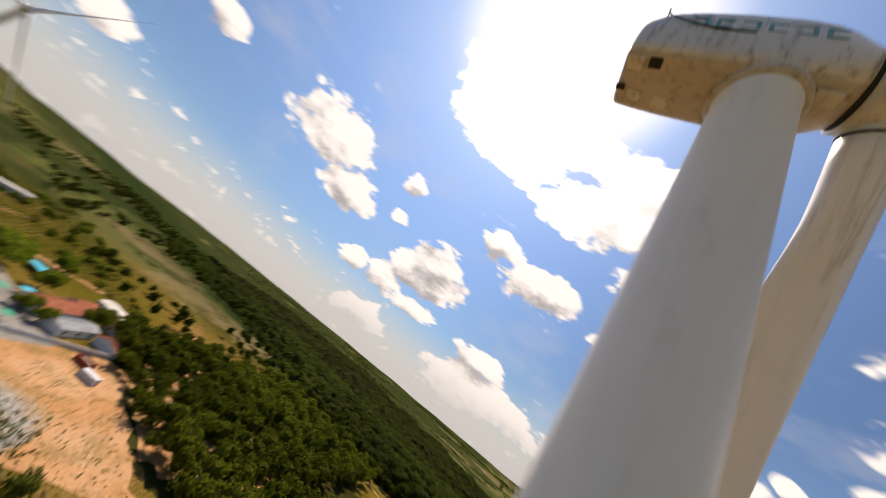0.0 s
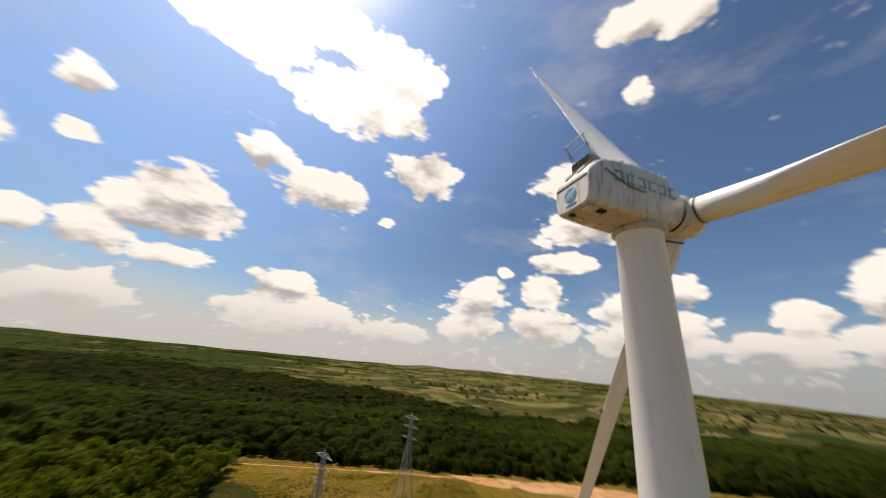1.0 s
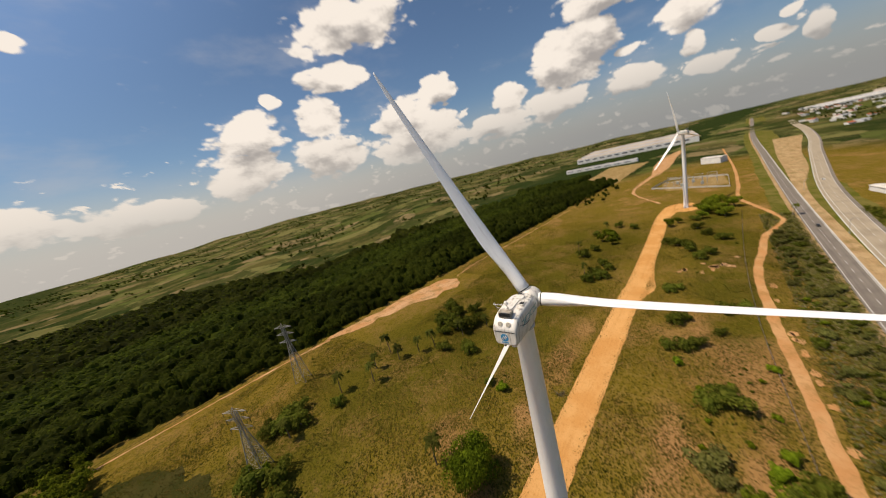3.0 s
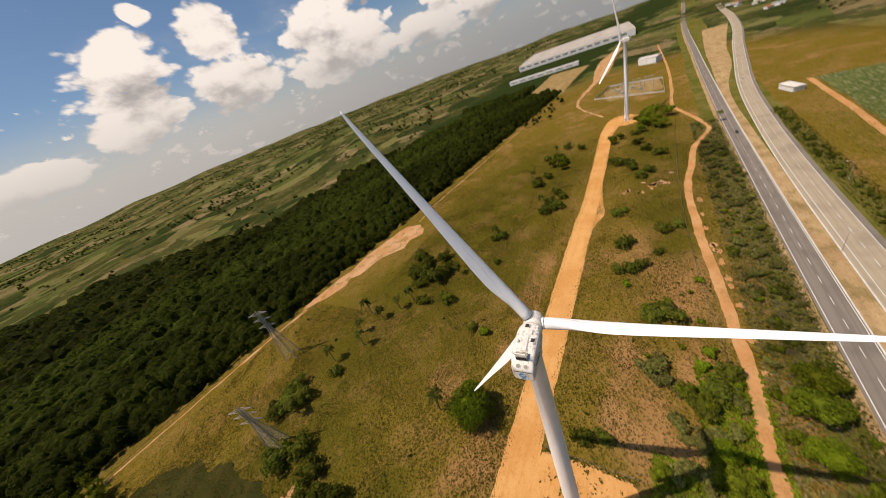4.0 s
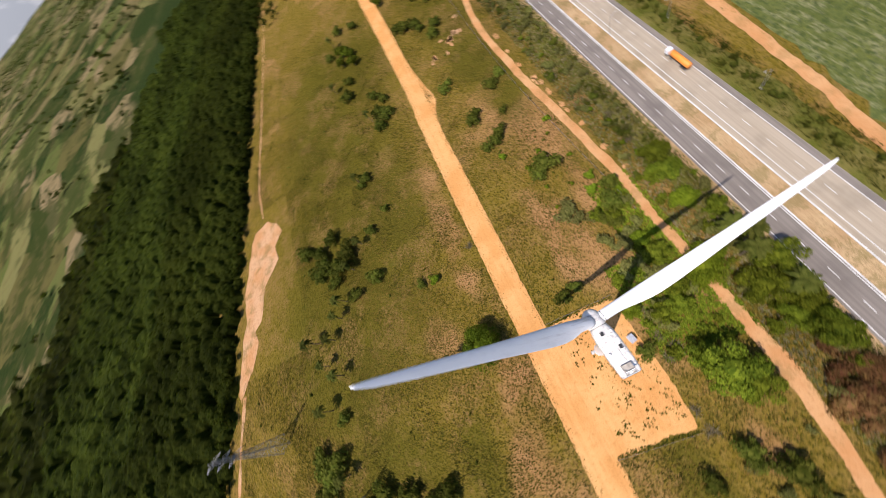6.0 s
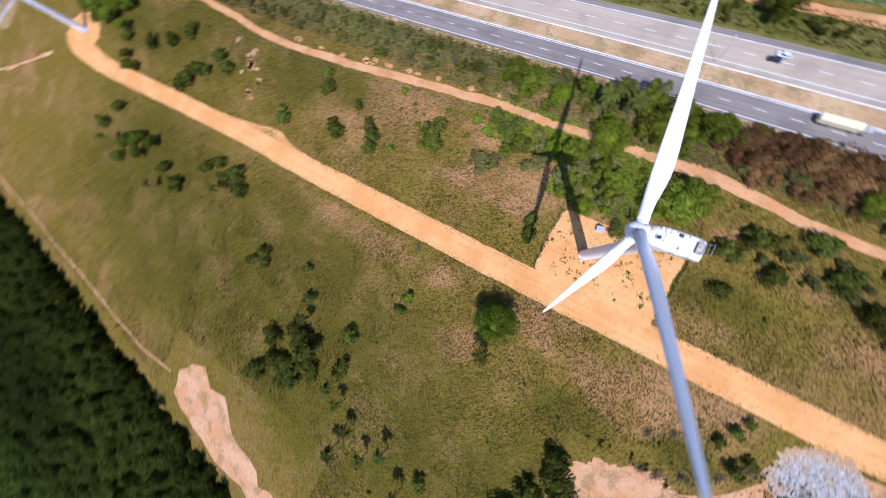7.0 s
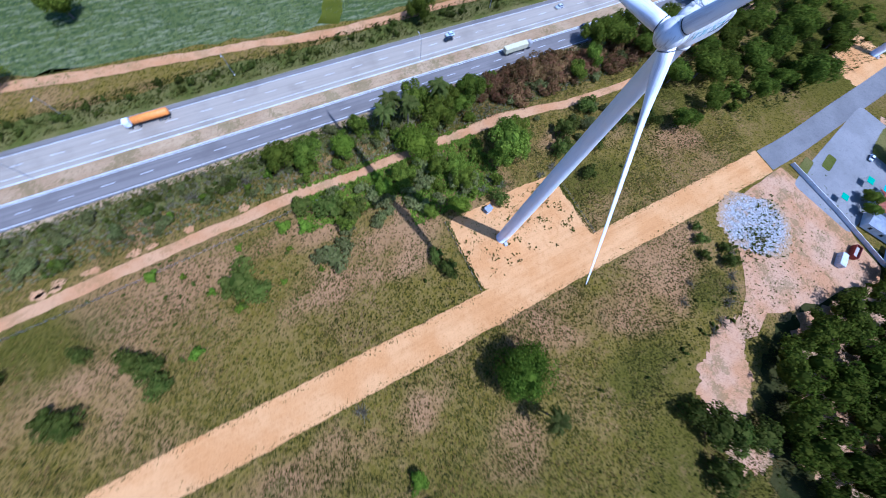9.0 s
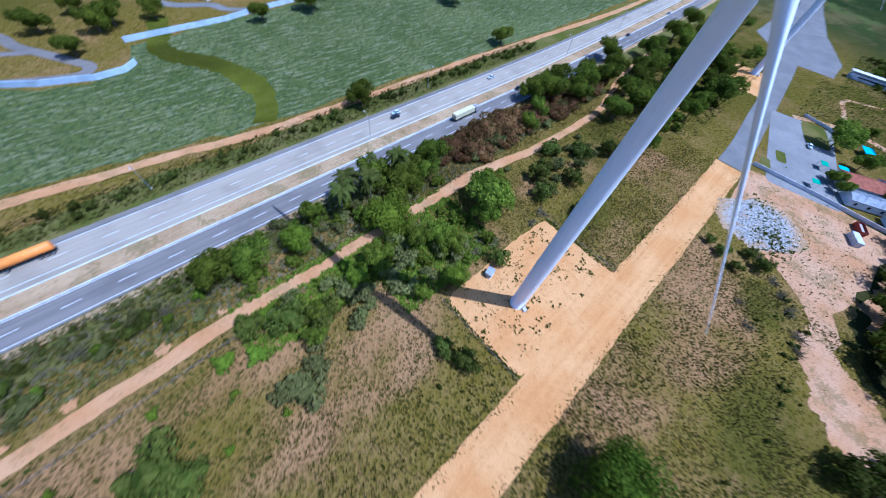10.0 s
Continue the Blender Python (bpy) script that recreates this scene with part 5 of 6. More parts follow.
strip = [(rng.uniform(58, 330), rng.uniform(-66, -49), rng.choice([0.9, 1.3, 1.8, 2.6], p=[0.35, 0.35, 0.2, 0.1])) for _ in range(170)] + [(rng.uniform(-130, 60), rng.uniform(-66, -48), rng.uniform(1.2, 3.0)) for _ in range(60)]
leafy_strip = [(rng.uniform(50, 330), rng.uniform(-67, -48), rng.choice([0.8, 1.2, 1.9, 3.0], p=[0.35, 0.35, 0.22, 0.08])) for _ in range(190)]
far_strip = [(rng.uniform(-140, 330), rng.uniform(-108, -101), rng.uniform(1.2, 3.2)) for _ in range(170)]
strip += [(55.5, -17, 5.6), (51, -20, 3.4), (60, -19.5, 3.0)]
strip += [(rng.uniform(-2, 50), rng.uniform(-42, -22), rng.uniform(2, 3.6)) for _ in range(26)]
strip += [(rng.uniform(-84, -36), rng.uniform(-42, -20), rng.uniform(1.4, 3)) for _ in range(22)]
belt = []
while len(belt) < 95:
    x, y = rng.uniform(-36, 62), rng.uniform(-66, -18)
    if abs(y - path_y(x)) > 3.6 and not (-34 < x < 16 and y > -18) and not (x > 28 and y > -33) and not (x < -12 and y > -42):
        belt.append((x, y, rng.uniform(1.1, 2.9)))
hedge = tree("hedge_bush", "dusty green roadside bush", "bush", 8, 2.4, 2.8, 0.1, 9, 560, 0.5, M_SCRUB, "roadside bushes")
spread(hedge, strip, 7, 2.4)
weedy = tree("roadside_shrub", "ragged mid-green shrub along the highway fence", "shrub", 14, 2.0, 1.9, 0.05, 12, 620, 0.34, M_BUSH, "roadside shrubs")
spread(weedy, leafy_strip, 37, 2.0)
far_hedge = tree("verge_bush", "rounded green bush on the far highway verge", "bush", 13, 2.4, 2.8, 0.1, 8, 420, 0.56, M_BUSH, "bushes beyond the highway")
spread(far_hedge, far_strip, 27, 2.4)
green = tree("thicket_bush", "leafy mid-green bush in the thicket by the pad", "bush", 10, 2.6, 3.2, 0.1, 9, 800, 0.5, M_LEAF, "bushes of the thicket")
west = []
while len(west) < 120:
    x, y = rng.uniform(-370, -128), rng.uniform(-64, 112)
    if not (-2 < y < 60 and x > -300) and not (x < -285 and -34 < y < 40) and abs(y - path_y(x)) > 5 and not (x > -212 and 22 < y < 98):
        west.append((x, y, rng.uniform(1.6, 4.4)))
spread(green, belt + west, 17, 2.6)


def brushwood():
    """A heap of thin bare branches."""
    r = np.random.default_rng(12)
    t = thing("dead_brushwood", pose(0, 0, 0), "heap of grey leafless branches in the grass", "brushwood", "heaps of dead branches")
    for k in range(34):
        a, u = r.uniform(0, 6.283), r.uniform(0.5, 1.1)
        p = Vector((r.normal(0, 0.5), r.normal(0, 0.5), r.uniform(0, 0.5)))
        q = p + Vector((math.cos(a) * 1.7 * u, math.sin(a) * 1.7 * u, r.uniform(0.1, 1.1)))
        part("branch", rod(bmesh.new(), p, q, 0.07, 0.03, 4), M_GREYTWIG, t)
    return t


spread(brushwood(), [(-3, -20, 2.6), (-8, -23, 2.6), (-10.5, -18.5, 2.4), (6, -21, 2.2), (66, 29, 2.4), (-33.8, -16.8, 2.6), (-27.3, -16.2, 2.2), (72.8, -56, 2.6), (53.5, -60.1, 2.4), (90.2, -58.1, 2.6), (-49.1, 50.1, 2.4), (-56.1, 46, 2.0), (-73.9, 51.5, 2.6), (-70.1, 55, 2.8), (-65.5, 58.5, 2.6), (-58, 62.7, 2.8), (-52.6, 63.9, 2.4), (-80.4, 44.2, 2.4)], 18, 2.2)
brush = tree("dry_brush", "reddish brown dead brush with few leaves", "bush", 9, 2.6, 2.2, 0.1, 9, 600, 0.46, M_BURNT, "dead brush")
spread(brush, [(rng.uniform(-138, -28), rng.uniform(-65, -50), rng.uniform(2.0, 4.4)) for _ in range(85)] + [(rng.uniform(-78, -20), rng.uniform(-67, -53), rng.uniform(1.4, 3.0)) for _ in range(40)], 8, 2.6)
spread(palm(1, 9, 30, 3.9), [(16.5, 56.2, 4.6), (36, 120, 3.2), (56, 121, 3.4), (22, 131, 3.3), (74, 108, 3.4), (59, 133, 3.4), (145.6, 77, 2.8), (189.4, 54, 2.8), (102.9, 88, 3.2), (90, 98, 3.4),
                              (20.5, -59, 4.6), (14.5, -61.5, 4.6), (10.5, -57.5, 4.4), (-4.5, -60, 4.4), (321, -67.1, 3.2), (44, 128, 2.9), (243.4, 74, 3.2), (297, 62, 3.2), (-7.9, 127.3, 3.2), (66, 114, 3.0)], 9, 3.9)


def woods(name, label, places, variants, size, leaves, mat_, seed, category="forest"):
    """One object of many crowns for woods that nobody could count."""
    rng = np.random.default_rng(seed)
    protos = [crown(np.random.default_rng(seed + k), 4.2, 6.0, 2.5, 6, leaves, size) for k in range(variants)]
    out = []
    for x, y, s in places:
        p, a = protos[rng.integers(variants)], rng.uniform(0, 6.283)
        c, sn = math.cos(a) * s, math.sin(a) * s
        q = np.empty_like(p)
        q[:, 0], q[:, 1], q[:, 2] = p[:, 0] * c - p[:, 1] * sn + x, p[:, 0] * sn + p[:, 1] * c + y, p[:, 2] * s * rng.uniform(0.8, 1.25) + float(height(x, y)) - 0.5
        out.append(q)
    tagged(new(name, soup(name, np.concatenate(out), 4, mat_)), label, category, kind="stuff")


def scatter(n, x0, x1, y0, y1, keep, lo, hi, seed):
    r = np.random.default_rng(seed)
    out = []
    for _ in range(n):
        x, y = r.uniform(x0, x1), r.uniform(y0, y1)
        if keep(x, y):
            out.append((x, y, r.uniform(lo, hi)))
    return out


edge_of = lambda x: 210 - 0.15 * min(max(x, -300), 800)
depth_of = lambda x: float(np.interp(x, [-700, -200, 44, 208, 348, 513, 652, 800], [950, 850, 690, 500, 420, 380, 320, 250])) + 40 * math.sin(x / 60) + 25 * math.sin(x / 23)


def canopy(name, label, x0, x1, y0, y1, cell, keep, apart, lo, hi, tall, leaves, leaf, seed):
    """A closed canopy of overlapping domed crowns: one uneven skin with leaf clumps standing out of it."""
    r = np.random.default_rng(seed)
    nx, ny = int((x1 - x0) / cell) + 1, int((y1 - y0) / cell) + 1
    gx, gy = x0 + np.arange(nx) * cell, y0 + np.arange(ny) * cell
    top = np.full((nx, ny), -9.0)
    for _ in range(int((x1 - x0) * (y1 - y0) / apart ** 2)):
        x, y = r.uniform(x0, x1), r.uniform(y0, y1)
        if not keep(x, y):
            continue
        rim = min(1.0, max(0.0, (y - edge_of(x) - 6) / 22))
        rad, crest = r.uniform(lo, hi), tall * r.uniform(0.4, 1.25) * (0.4 + 0.6 * rim)
        i0, i1 = max(0, int((x - rad - x0) / cell)), min(nx, int((x + rad - x0) / cell) + 2)
        j0, j1 = max(0, int((y - rad - y0) / cell)), min(ny, int((y + rad - y0) / cell) + 2)
        d2 = ((gx[i0:i1, None] - x) ** 2 + (gy[None, j0:j1] - y) ** 2) / rad ** 2
        dome = np.where(d2 < 1, crest - rad * 0.62 * (1 - np.sqrt(np.maximum(1 - d2, 0))) * 1.5, -9.0)
        top[i0:i1, j0:j1] = np.maximum(top[i0:i1, j0:j1], dome)
    X, Y = np.meshgrid(gx, gy, indexing="ij")
    land = height(X, Y)
    Z = np.where(top > -8, top + r.normal(0, 0.10 * lo, top.shape), 0.0) + land
    Xj, Yj = X + r.normal(0, cell * 0.16, X.shape), Y + r.normal(0, cell * 0.16, X.shape)
    v = np.stack([Xj, Yj, Z], -1)
    has = top > -8
    quad = has[:-1, :-1] | has[1:, :-1] | has[1:, 1:] | has[:-1, 1:]
    q = np.stack([v[:-1, :-1], v[1:, :-1], v[1:, 1:], v[:-1, 1:]], 2)[quad]
    pick = np.argwhere(has)
    pick = pick[r.integers(0, len(pick), leaves)]
    c = v[pick[:, 0], pick[:, 1]] + r.normal(size=(leaves, 3)) * np.array([cell * 0.5, cell * 0.5, leaf * 0.25])
    dzx, dzy = np.gradient(Z, cell)
    nr = np.stack([-dzx[pick[:, 0], pick[:, 1]], -dzy[pick[:, 0], pick[:, 1]], np.ones(leaves)], -1)
    nr /= np.linalg.norm(nr, axis=1)[:, None]
    tuft = leaf_quads(r, c, nr, leaf)
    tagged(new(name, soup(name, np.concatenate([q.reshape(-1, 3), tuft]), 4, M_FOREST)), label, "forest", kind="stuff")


canopy("forest_edge", "dense forest along the field's edge in cloud-dimmed dark green", -180, 640, 112, 370, 1.3, lambda x, y: edge_of(x) + 7 < y < edge_of(x) + 110, 4.4, 3.0, 6.2, 11.0, 110000, 1.15, 21)
canopy("forest", "closed forest canopy in the valley in cloud-dimmed dark green", -560, 760, 190, 600, 2.4, lambda x, y: edge_of(x) + 104 <= y < edge_of(x) + min(330, depth_of(x)) or (x < -180 and y > edge_of(x) + 5 and y < 330), 6.5, 4.0, 8.5, 12.0, 90000, 2.0, 22)
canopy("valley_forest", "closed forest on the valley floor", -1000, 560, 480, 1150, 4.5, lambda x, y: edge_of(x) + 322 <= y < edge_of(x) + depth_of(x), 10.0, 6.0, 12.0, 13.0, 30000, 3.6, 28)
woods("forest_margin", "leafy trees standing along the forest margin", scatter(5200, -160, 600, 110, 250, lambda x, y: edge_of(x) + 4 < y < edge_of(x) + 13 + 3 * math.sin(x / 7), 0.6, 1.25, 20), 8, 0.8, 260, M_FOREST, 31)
woods("grove", "dense dark grove beside the sandy clearing", scatter(1700, -168, 5, 72, 215, lambda x, y: y > 75 + 0.10 * abs(x + 90) + (14 if -62 < x < -20 else 0) + (40 if x > -25 else 0) and (x < -72 or y < 124) and math.sin(x / 6.5 + 1.2 * math.sin(y / 9)) + math.sin(y / 5.5 + x / 17) > -1.45 and x < -47, 0.6, 1.5, 23), 9, 0.75, 300, M_GROVE, 51)
rows_of = lambda x, y: abs(math.sin(x / 95 + 0.6 * math.sin(y / 210))) < 0.10 or abs(math.sin(y / 78 + 0.8 * math.sin(x / 190))) < 0.10
woods("far_woods", "tree lines and dark clumps in distant fields", scatter(16000, -2600, 3400, 480, 3600, lambda x, y: y > edge_of(x) + depth_of(x) and (rows_of(x, y) or math.sin(x / 170 + y / 240) + math.sin(y / 130 - x / 310) > 1.05), 0.8, 1.8, 24), 4, 3.2, 14, M_FOREST, 61)
woods("far_trees", "scattered trees in the country beyond the highway", scatter(3600, -1800, 2600, -1900, -320, lambda x, y: rows_of(x, y) and math.sin(x / 230) + math.sin(y / 170) > -0.6 or math.sin(x / 130 + y / 170) + math.sin(y / 110 - x / 210) > 0.9, 0.8, 1.8, 25), 4, 2.0, 26, M_FOREST, 71)
woods("roadside_woods", "tree belts around the works and the access road", scatter(2600, 430, 1500, -60, 330, lambda x, y: (y > 90 and x < 700 and y > 110 - 0.02 * x) and math.sin(x / 60) + math.sin(y / 45 + x / 80) > 0.3, 0.6, 1.2, 26)
      + scatter(1500, -900, -150, 90, 420, lambda x, y: math.sin(x / 40) + math.sin(y / 35) > -0.3, 0.8, 1.5, 27) + scatter(900, 700, 2200, -420, -190, lambda x, y: math.sin(x / 50) + math.sin(y / 25) > 0.4, 0.6, 1.2, 29), 4, 1.3, 46, M_FOREST, 81)


def tuft_mesh(name, p, lo, hi, seed, mat_, label, blades=4):
    """Clumps of leaning blades on the ground."""
    r = np.random.default_rng(seed)
    n = len(p)
    out = []
    s = r.uniform(lo, hi, (n, 1))
    for k in range(blades):
        a = r.uniform(0, 6.283, n)
        d = np.c_[np.cos(a), np.sin(a)] * s
        side = np.c_[-d[:, 1], d[:, 0]] * 0.34
        base = p + r.normal(scale=0.15, size=(n, 2)) * s
        z1 = s[:, 0] * r.uniform(0.3, 0.9, n)
        out.append(np.stack([np.c_[base - side, np.zeros(n) - 0.02], np.c_[base + side, np.zeros(n) + 0.05], np.c_[base + d * r.uniform(0.5, 1.0, (n, 1)), z1]], 1))
    tagged(new(name, soup(name, np.concatenate(out).reshape(-1, 3), 3, mat_)), label, "grass", kind="stuff")


def tufts():
    r = np.random.default_rng(77)

    def strewn(count, x0, x1, y0, y1, scale, cut):
        pts = []
        while len(pts) < count:
            x, y = r.uniform(x0, x1), r.uniform(y0, y1)
            if not bare(x, y) and r.uniform() < min(1.0, max(0.0, (420 - x) / 260)) and r.uniform() < 0.15 + 0.85 * (noise.noise((x * scale, y * scale, 0.3)) > cut):
                pts.append((x, y))
        return np.array(pts)

    tuft_mesh("grass_tufts", strewn(80000, -126, 400, -64, 200, 0.05, 0.0), 0.2, 0.55, 78, M_TUFT, "coarse clumps of dry and green grass")
    tuft_mesh("dark_weeds", strewn(62000, -126, 400, -64, 200, 0.09, 0.08), 0.18, 0.5, 178, M_DARKTUFT, "dark green weeds in loose patches over the field", 4)
    tuft_mesh("dry_stubble", strewn(36000, -126, 400, -64, 200, 0.035, 0.10), 0.18, 0.5, 179, M_STRAW, "pale straw stubble in dry patches of the field", 3)
    verge = np.array([(r.uniform(-140, 330), y) for y in np.r_[r.uniform(-68, -62, 9000), r.uniform(-111, -99.5, 16000)]])
    tuft_mesh("verge_grass", verge[::2], 0.2, 0.6, 182, M_TUFT, "rough green and straw grass on the highway verges", 4)
    tuft_mesh("verge_weeds", verge[1::2], 0.2, 0.7, 183, M_DARKTUFT, "dark weeds on the highway verges", 4)
    low = np.array([(r.uniform(-130, 330), r.uniform(-67, -48)) for _ in range(26000)])
    low = low[[abs(q[1] - path_y(q[0])) > 1.7 for q in low]]
    tuft_mesh("dead_twigs", low[::4], 0.3, 0.9, 190, M_GREYTWIG, "grey dead twigs between highway and footpath", 5)
    tuft_mesh("strip_undergrowth", low[2::4], 0.3, 0.95, 187, M_SCRUB, "low green undergrowth between highway and footpath", 5)
    tuft_mesh("strip_grass", low[1::2], 0.25, 0.7, 188, M_TUFT, "rank dry and green grass between highway and footpath", 4)
    low = np.array([(r.uniform(-12, 62), r.uniform(-48, -17)) for _ in range(7500)])
    low = low[[abs(q[1] - path_y(q[0])) > 1.7 and not (q[0] > 26 and q[1] > -30) and q[1] < -17.5 for q in low]]
    tuft_mesh("thicket_undergrowth", low, 0.3, 1.1, 189, M_LEAF, "leafy undergrowth of the thicket by the pad", 5)
    pts = []
    for x in np.arange(-125, 345, 0.22):
        mid = float(np.interp(x, [-127, -88, -39, 15, 60, 110, 142, 160, 186, 215, 260, 330], [19.3, 19.7, 19.5, 20, 20, 19.8, 19.6, 18.6, 17, 18.5, 19, 20]))
        for s in (-1, 1):
            if s > 0 or not -33 < x < 16:
                pts.append((x, mid + s * (5.75 + abs(r.normal(0, 0.9)) * r.choice([-1, 1], p=[0.45, 0.55]))))
    for _ in range(260):
        c = r.uniform(-14, 10), r.uniform(-12, 4)
        pts.append((c[0] + r.normal(0, 1), c[1] + r.normal(0, 1)))
    tuft_mesh("track_weeds", np.array(pts), 0.2, 0.5, 184, M_DARKTUFT, "low dark weeds along both edges of the track", 3)
    pts = []
    for _ in range(75):
        c = r.uniform(-31, 14), r.uniform(-13.5, 11)
        pts += [(c[0] + r.normal(0, 0.7), c[1] + r.normal(0, 0.7)) for _ in range(r.integers(2, 9))]
    for y in np.arange(-14, 13, 0.2):
        pts += [(15.6 + r.normal(0, 0.4), y), (-32.8 + r.normal(0, 0.4), y)]
    tuft_mesh("pad_weeds", np.array(pts), 0.25, 0.7, 79, M_BUSH, "clumps of low green weeds over the sand pad", 5)
    wild = np.array([q for q in ((r.uniform(-370, -127), r.uniform(-62, 112)) for _ in range(26000)) if not (0 < q[1] < 28 and q[0] > -300) and not (q[0] < -285 and -34 < q[1] < 40) and not (q[0] > -208 and 22 < q[1] < 98)])
    tuft_mesh("west_grass", wild[::2], 0.3, 0.8, 185, M_TUFT, "rough grass round the paved access road", 4)
    tuft_mesh("west_weeds", wild[1::2], 0.3, 0.9, 186, M_DARKTUFT, "dark weeds round the paved access road", 4)
    pts = [(-99.5 + 15 * math.sqrt(r.uniform()) * math.cos(a), 40 + 13.5 * math.sqrt(r.uniform()) * math.sin(a)) for a in r.uniform(0, 6.283, 500)]
    tuft_mesh("spoil_clods", np.array(pts), 0.2, 0.5, 180, M_GREYTWIG, "grey clods over the white spoil", 5)
    pts = [(r.normal(-96, 5), r.normal(46, 3.5)) for _ in range(110)] + [(r.normal(-109, 4), r.normal(37, 4)) for _ in range(50)]
    tuft_mesh("spoil_weeds", np.array(pts), 0.4, 1.1, 181, M_DARKTUFT, "dark weeds growing over the spoil", 5)
    pts = [(r.normal(-94, 22), r.normal(53, 13)) for _ in range(900)] + [(r.normal(-98, 6), r.normal(43, 4)) for _ in range(250)]
    tuft_mesh("clearing_weeds", np.array(pts), 0.25, 0.7, 80, M_DARKTUFT, "scattered weeds and clods in the clearing", 3)
    pts = []
    while len(pts) < 34000:
        x, y = r.uniform(-290, 300), r.uniform(-232, -120)
        if y > float(np.interp(x, [-330, -100, -27, 20, 43, 48, 64, 100, 140, 300], [-222, -225, -216, -209, -197, -186, -181, -196, -207, -222])):
            pts.append((x, y))
    tuft_mesh("crop_plants", np.array(pts), 0.25, 0.65, 81, M_CROPLEAF, "leafy crop plants in rough rows", 3)


tufts()

# ---- pylons, works, houses, vehicles ----


def pylon():
    """A lattice tower with three pairs of arms and insulator strings."""
    t = thing("lattice_pylon", pose(0, 0, 0), "grey steel lattice power pylon with cross arms", "power pylon", "pylons")
    H = 40.0
    half = lambda z: 3.4 - 2.75 * min(z / 27.0, 1.0)
    levels = [0, 5, 9.5, 13.5, 17, 20, 22.8, 25.2, 27.4, 30, 32.6, 35, 37.4]
    for sx, sy in ((-1, -1), (1, -1), (1, 1), (-1, 1)):
        low = rod(bmesh.new(), (sx * half(0), sy * half(0), 0), (sx * half(27.4), sy * half(27.4), 27.4), 0.19, 0.15, 6)
        part("leg", low, M_LATTICE, t)
        part("upper_leg", rod(bmesh.new(), (sx * 0.65, sy * 0.65, 27.3), (sx * 0.65, sy * 0.65, 37.4), 0.15, 0.12, 6), M_LATTICE, t)
    for a, b in zip(levels, levels[1:]):
        p, q = half(a), half(b)
        for (x0, y0), (x1, y1) in (((-1, -1), (1, -1)), ((1, -1), (1, 1)), ((1, 1), (-1, 1)), ((-1, 1), (-1, -1))):
            part("brace", rod(bmesh.new(), (x0 * p, y0 * p, a), (x1 * q, y1 * q, b), 0.065, sides=4), M_LATTICE, t)
            part("brace", rod(bmesh.new(), (x1 * p, y1 * p, a), (x0 * q, y0 * q, b), 0.065, sides=4), M_LATTICE, t)
            part("crossbar", rod(bmesh.new(), (x0 * q, y0 * q, b), (x1 * q, y1 * q, b), 0.055, sides=4), M_LATTICE, t)
    bm = bmesh.new()
    for sx, sy in ((-1, -1), (1, -1), (1, 1), (-1, 1)):
        rod(bm, (sx * 0.65, sy * 0.65, 37.4), (0, 0, H), 0.09, sides=5)
    part("peak", bm, M_LATTICE, t)
    for z in (27.4, 32.6, 37.0):
        for s in (-1, 1):
            bm = bmesh.new()
            tip = (0, s * 5.6, z + 0.2)
            for sx in (-0.65, 0.65):
                rod(bm, (sx, s * 0.65, z), tip, 0.12, sides=4)
                rod(bm, (sx, s * 0.65, z + 1.5), tip, 0.1, sides=4)
            for u in (0.33, 0.66):
                rod(bm, (0.65 * (1 - u), s * (0.65 + 4.95 * u), z + 0.2 * u), (-0.65 * (1 - u), s * (0.65 + 4.95 * u), z + 1.5 - 1.3 * u), 0.05, sides=4)
            arm = part("cross_arm", bm, M_LATTICE, t)
            bm = bmesh.new()
            rod(bm, tip, (0, tip[1], z - 2.0), 0.09, sides=6)
            part("insulator", bm, M_DARK, arm, "dark insulator string")
    return t


first = pylon()
first.matrix_basis = pose(17.5, 168, -0.5, 0, 0, 35) @ Matrix.Diagonal((1, 1, 0.98, 1))
copy_thing(first, pose(-22, 122.5, -0.5, 0, 0, 35) @ Matrix.Diagonal((0.95, 0.95, 0.82, 1)))


def lamp_post():
    t = thing("street_lamp", pose(0, 0, 0), "tall grey highway lamp post with a curved arm", "street lamp", "highway lamps")
    bm = bmesh.new()
    rod(bm, (0, 0, 0), (0, 0, 9.5), 0.14, 0.08, 8)
    part("pole", bm, M_STEEL, t)
    bm = bmesh.new()
    rod(bm, (0, 0, 9.4), (0, 1.2, 10.2), 0.07, 0.06, 6)
    rod(bm, (0, 1.2, 10.2), (0, 2.6, 10.4), 0.06, 0.05, 6)
    part("arm", bm, M_STEEL, t)
    part("lamp_head", boxed(-0.16, 2.3, 10.32, 0.16, 3.1, 10.48, bevel=0.04), M_GUTTER, t)
    part("base", boxed(-0.3, -0.3, -0.1, 0.3, 0.3, 0.25, bevel=0.03), M_GUTTER, t)
    return t


proto = lamp_post()
spots = [(-8.6, -87.4, 180), (131.8, -86, 180), (63.1, -105.5, 0), (119.6, -107.1, 0), (-53.6, -104.9, 0), (196, -106, 0), (-132.9, -67.1, 180), (321, -68.2, 180), (269.9, -86, 180), (-147, -86.9, 180), (-221.8, -92.2, 180), (408.5, -86, 180)]
for k, (x, y, a) in enumerate(spots):
    if k == 0:
        proto.matrix_basis = pose(x, y + 2.0, 0, 0, 0, a)
    else:
        copy_thing(proto, pose(x, y + 2.0, 0, 0, 0, a))


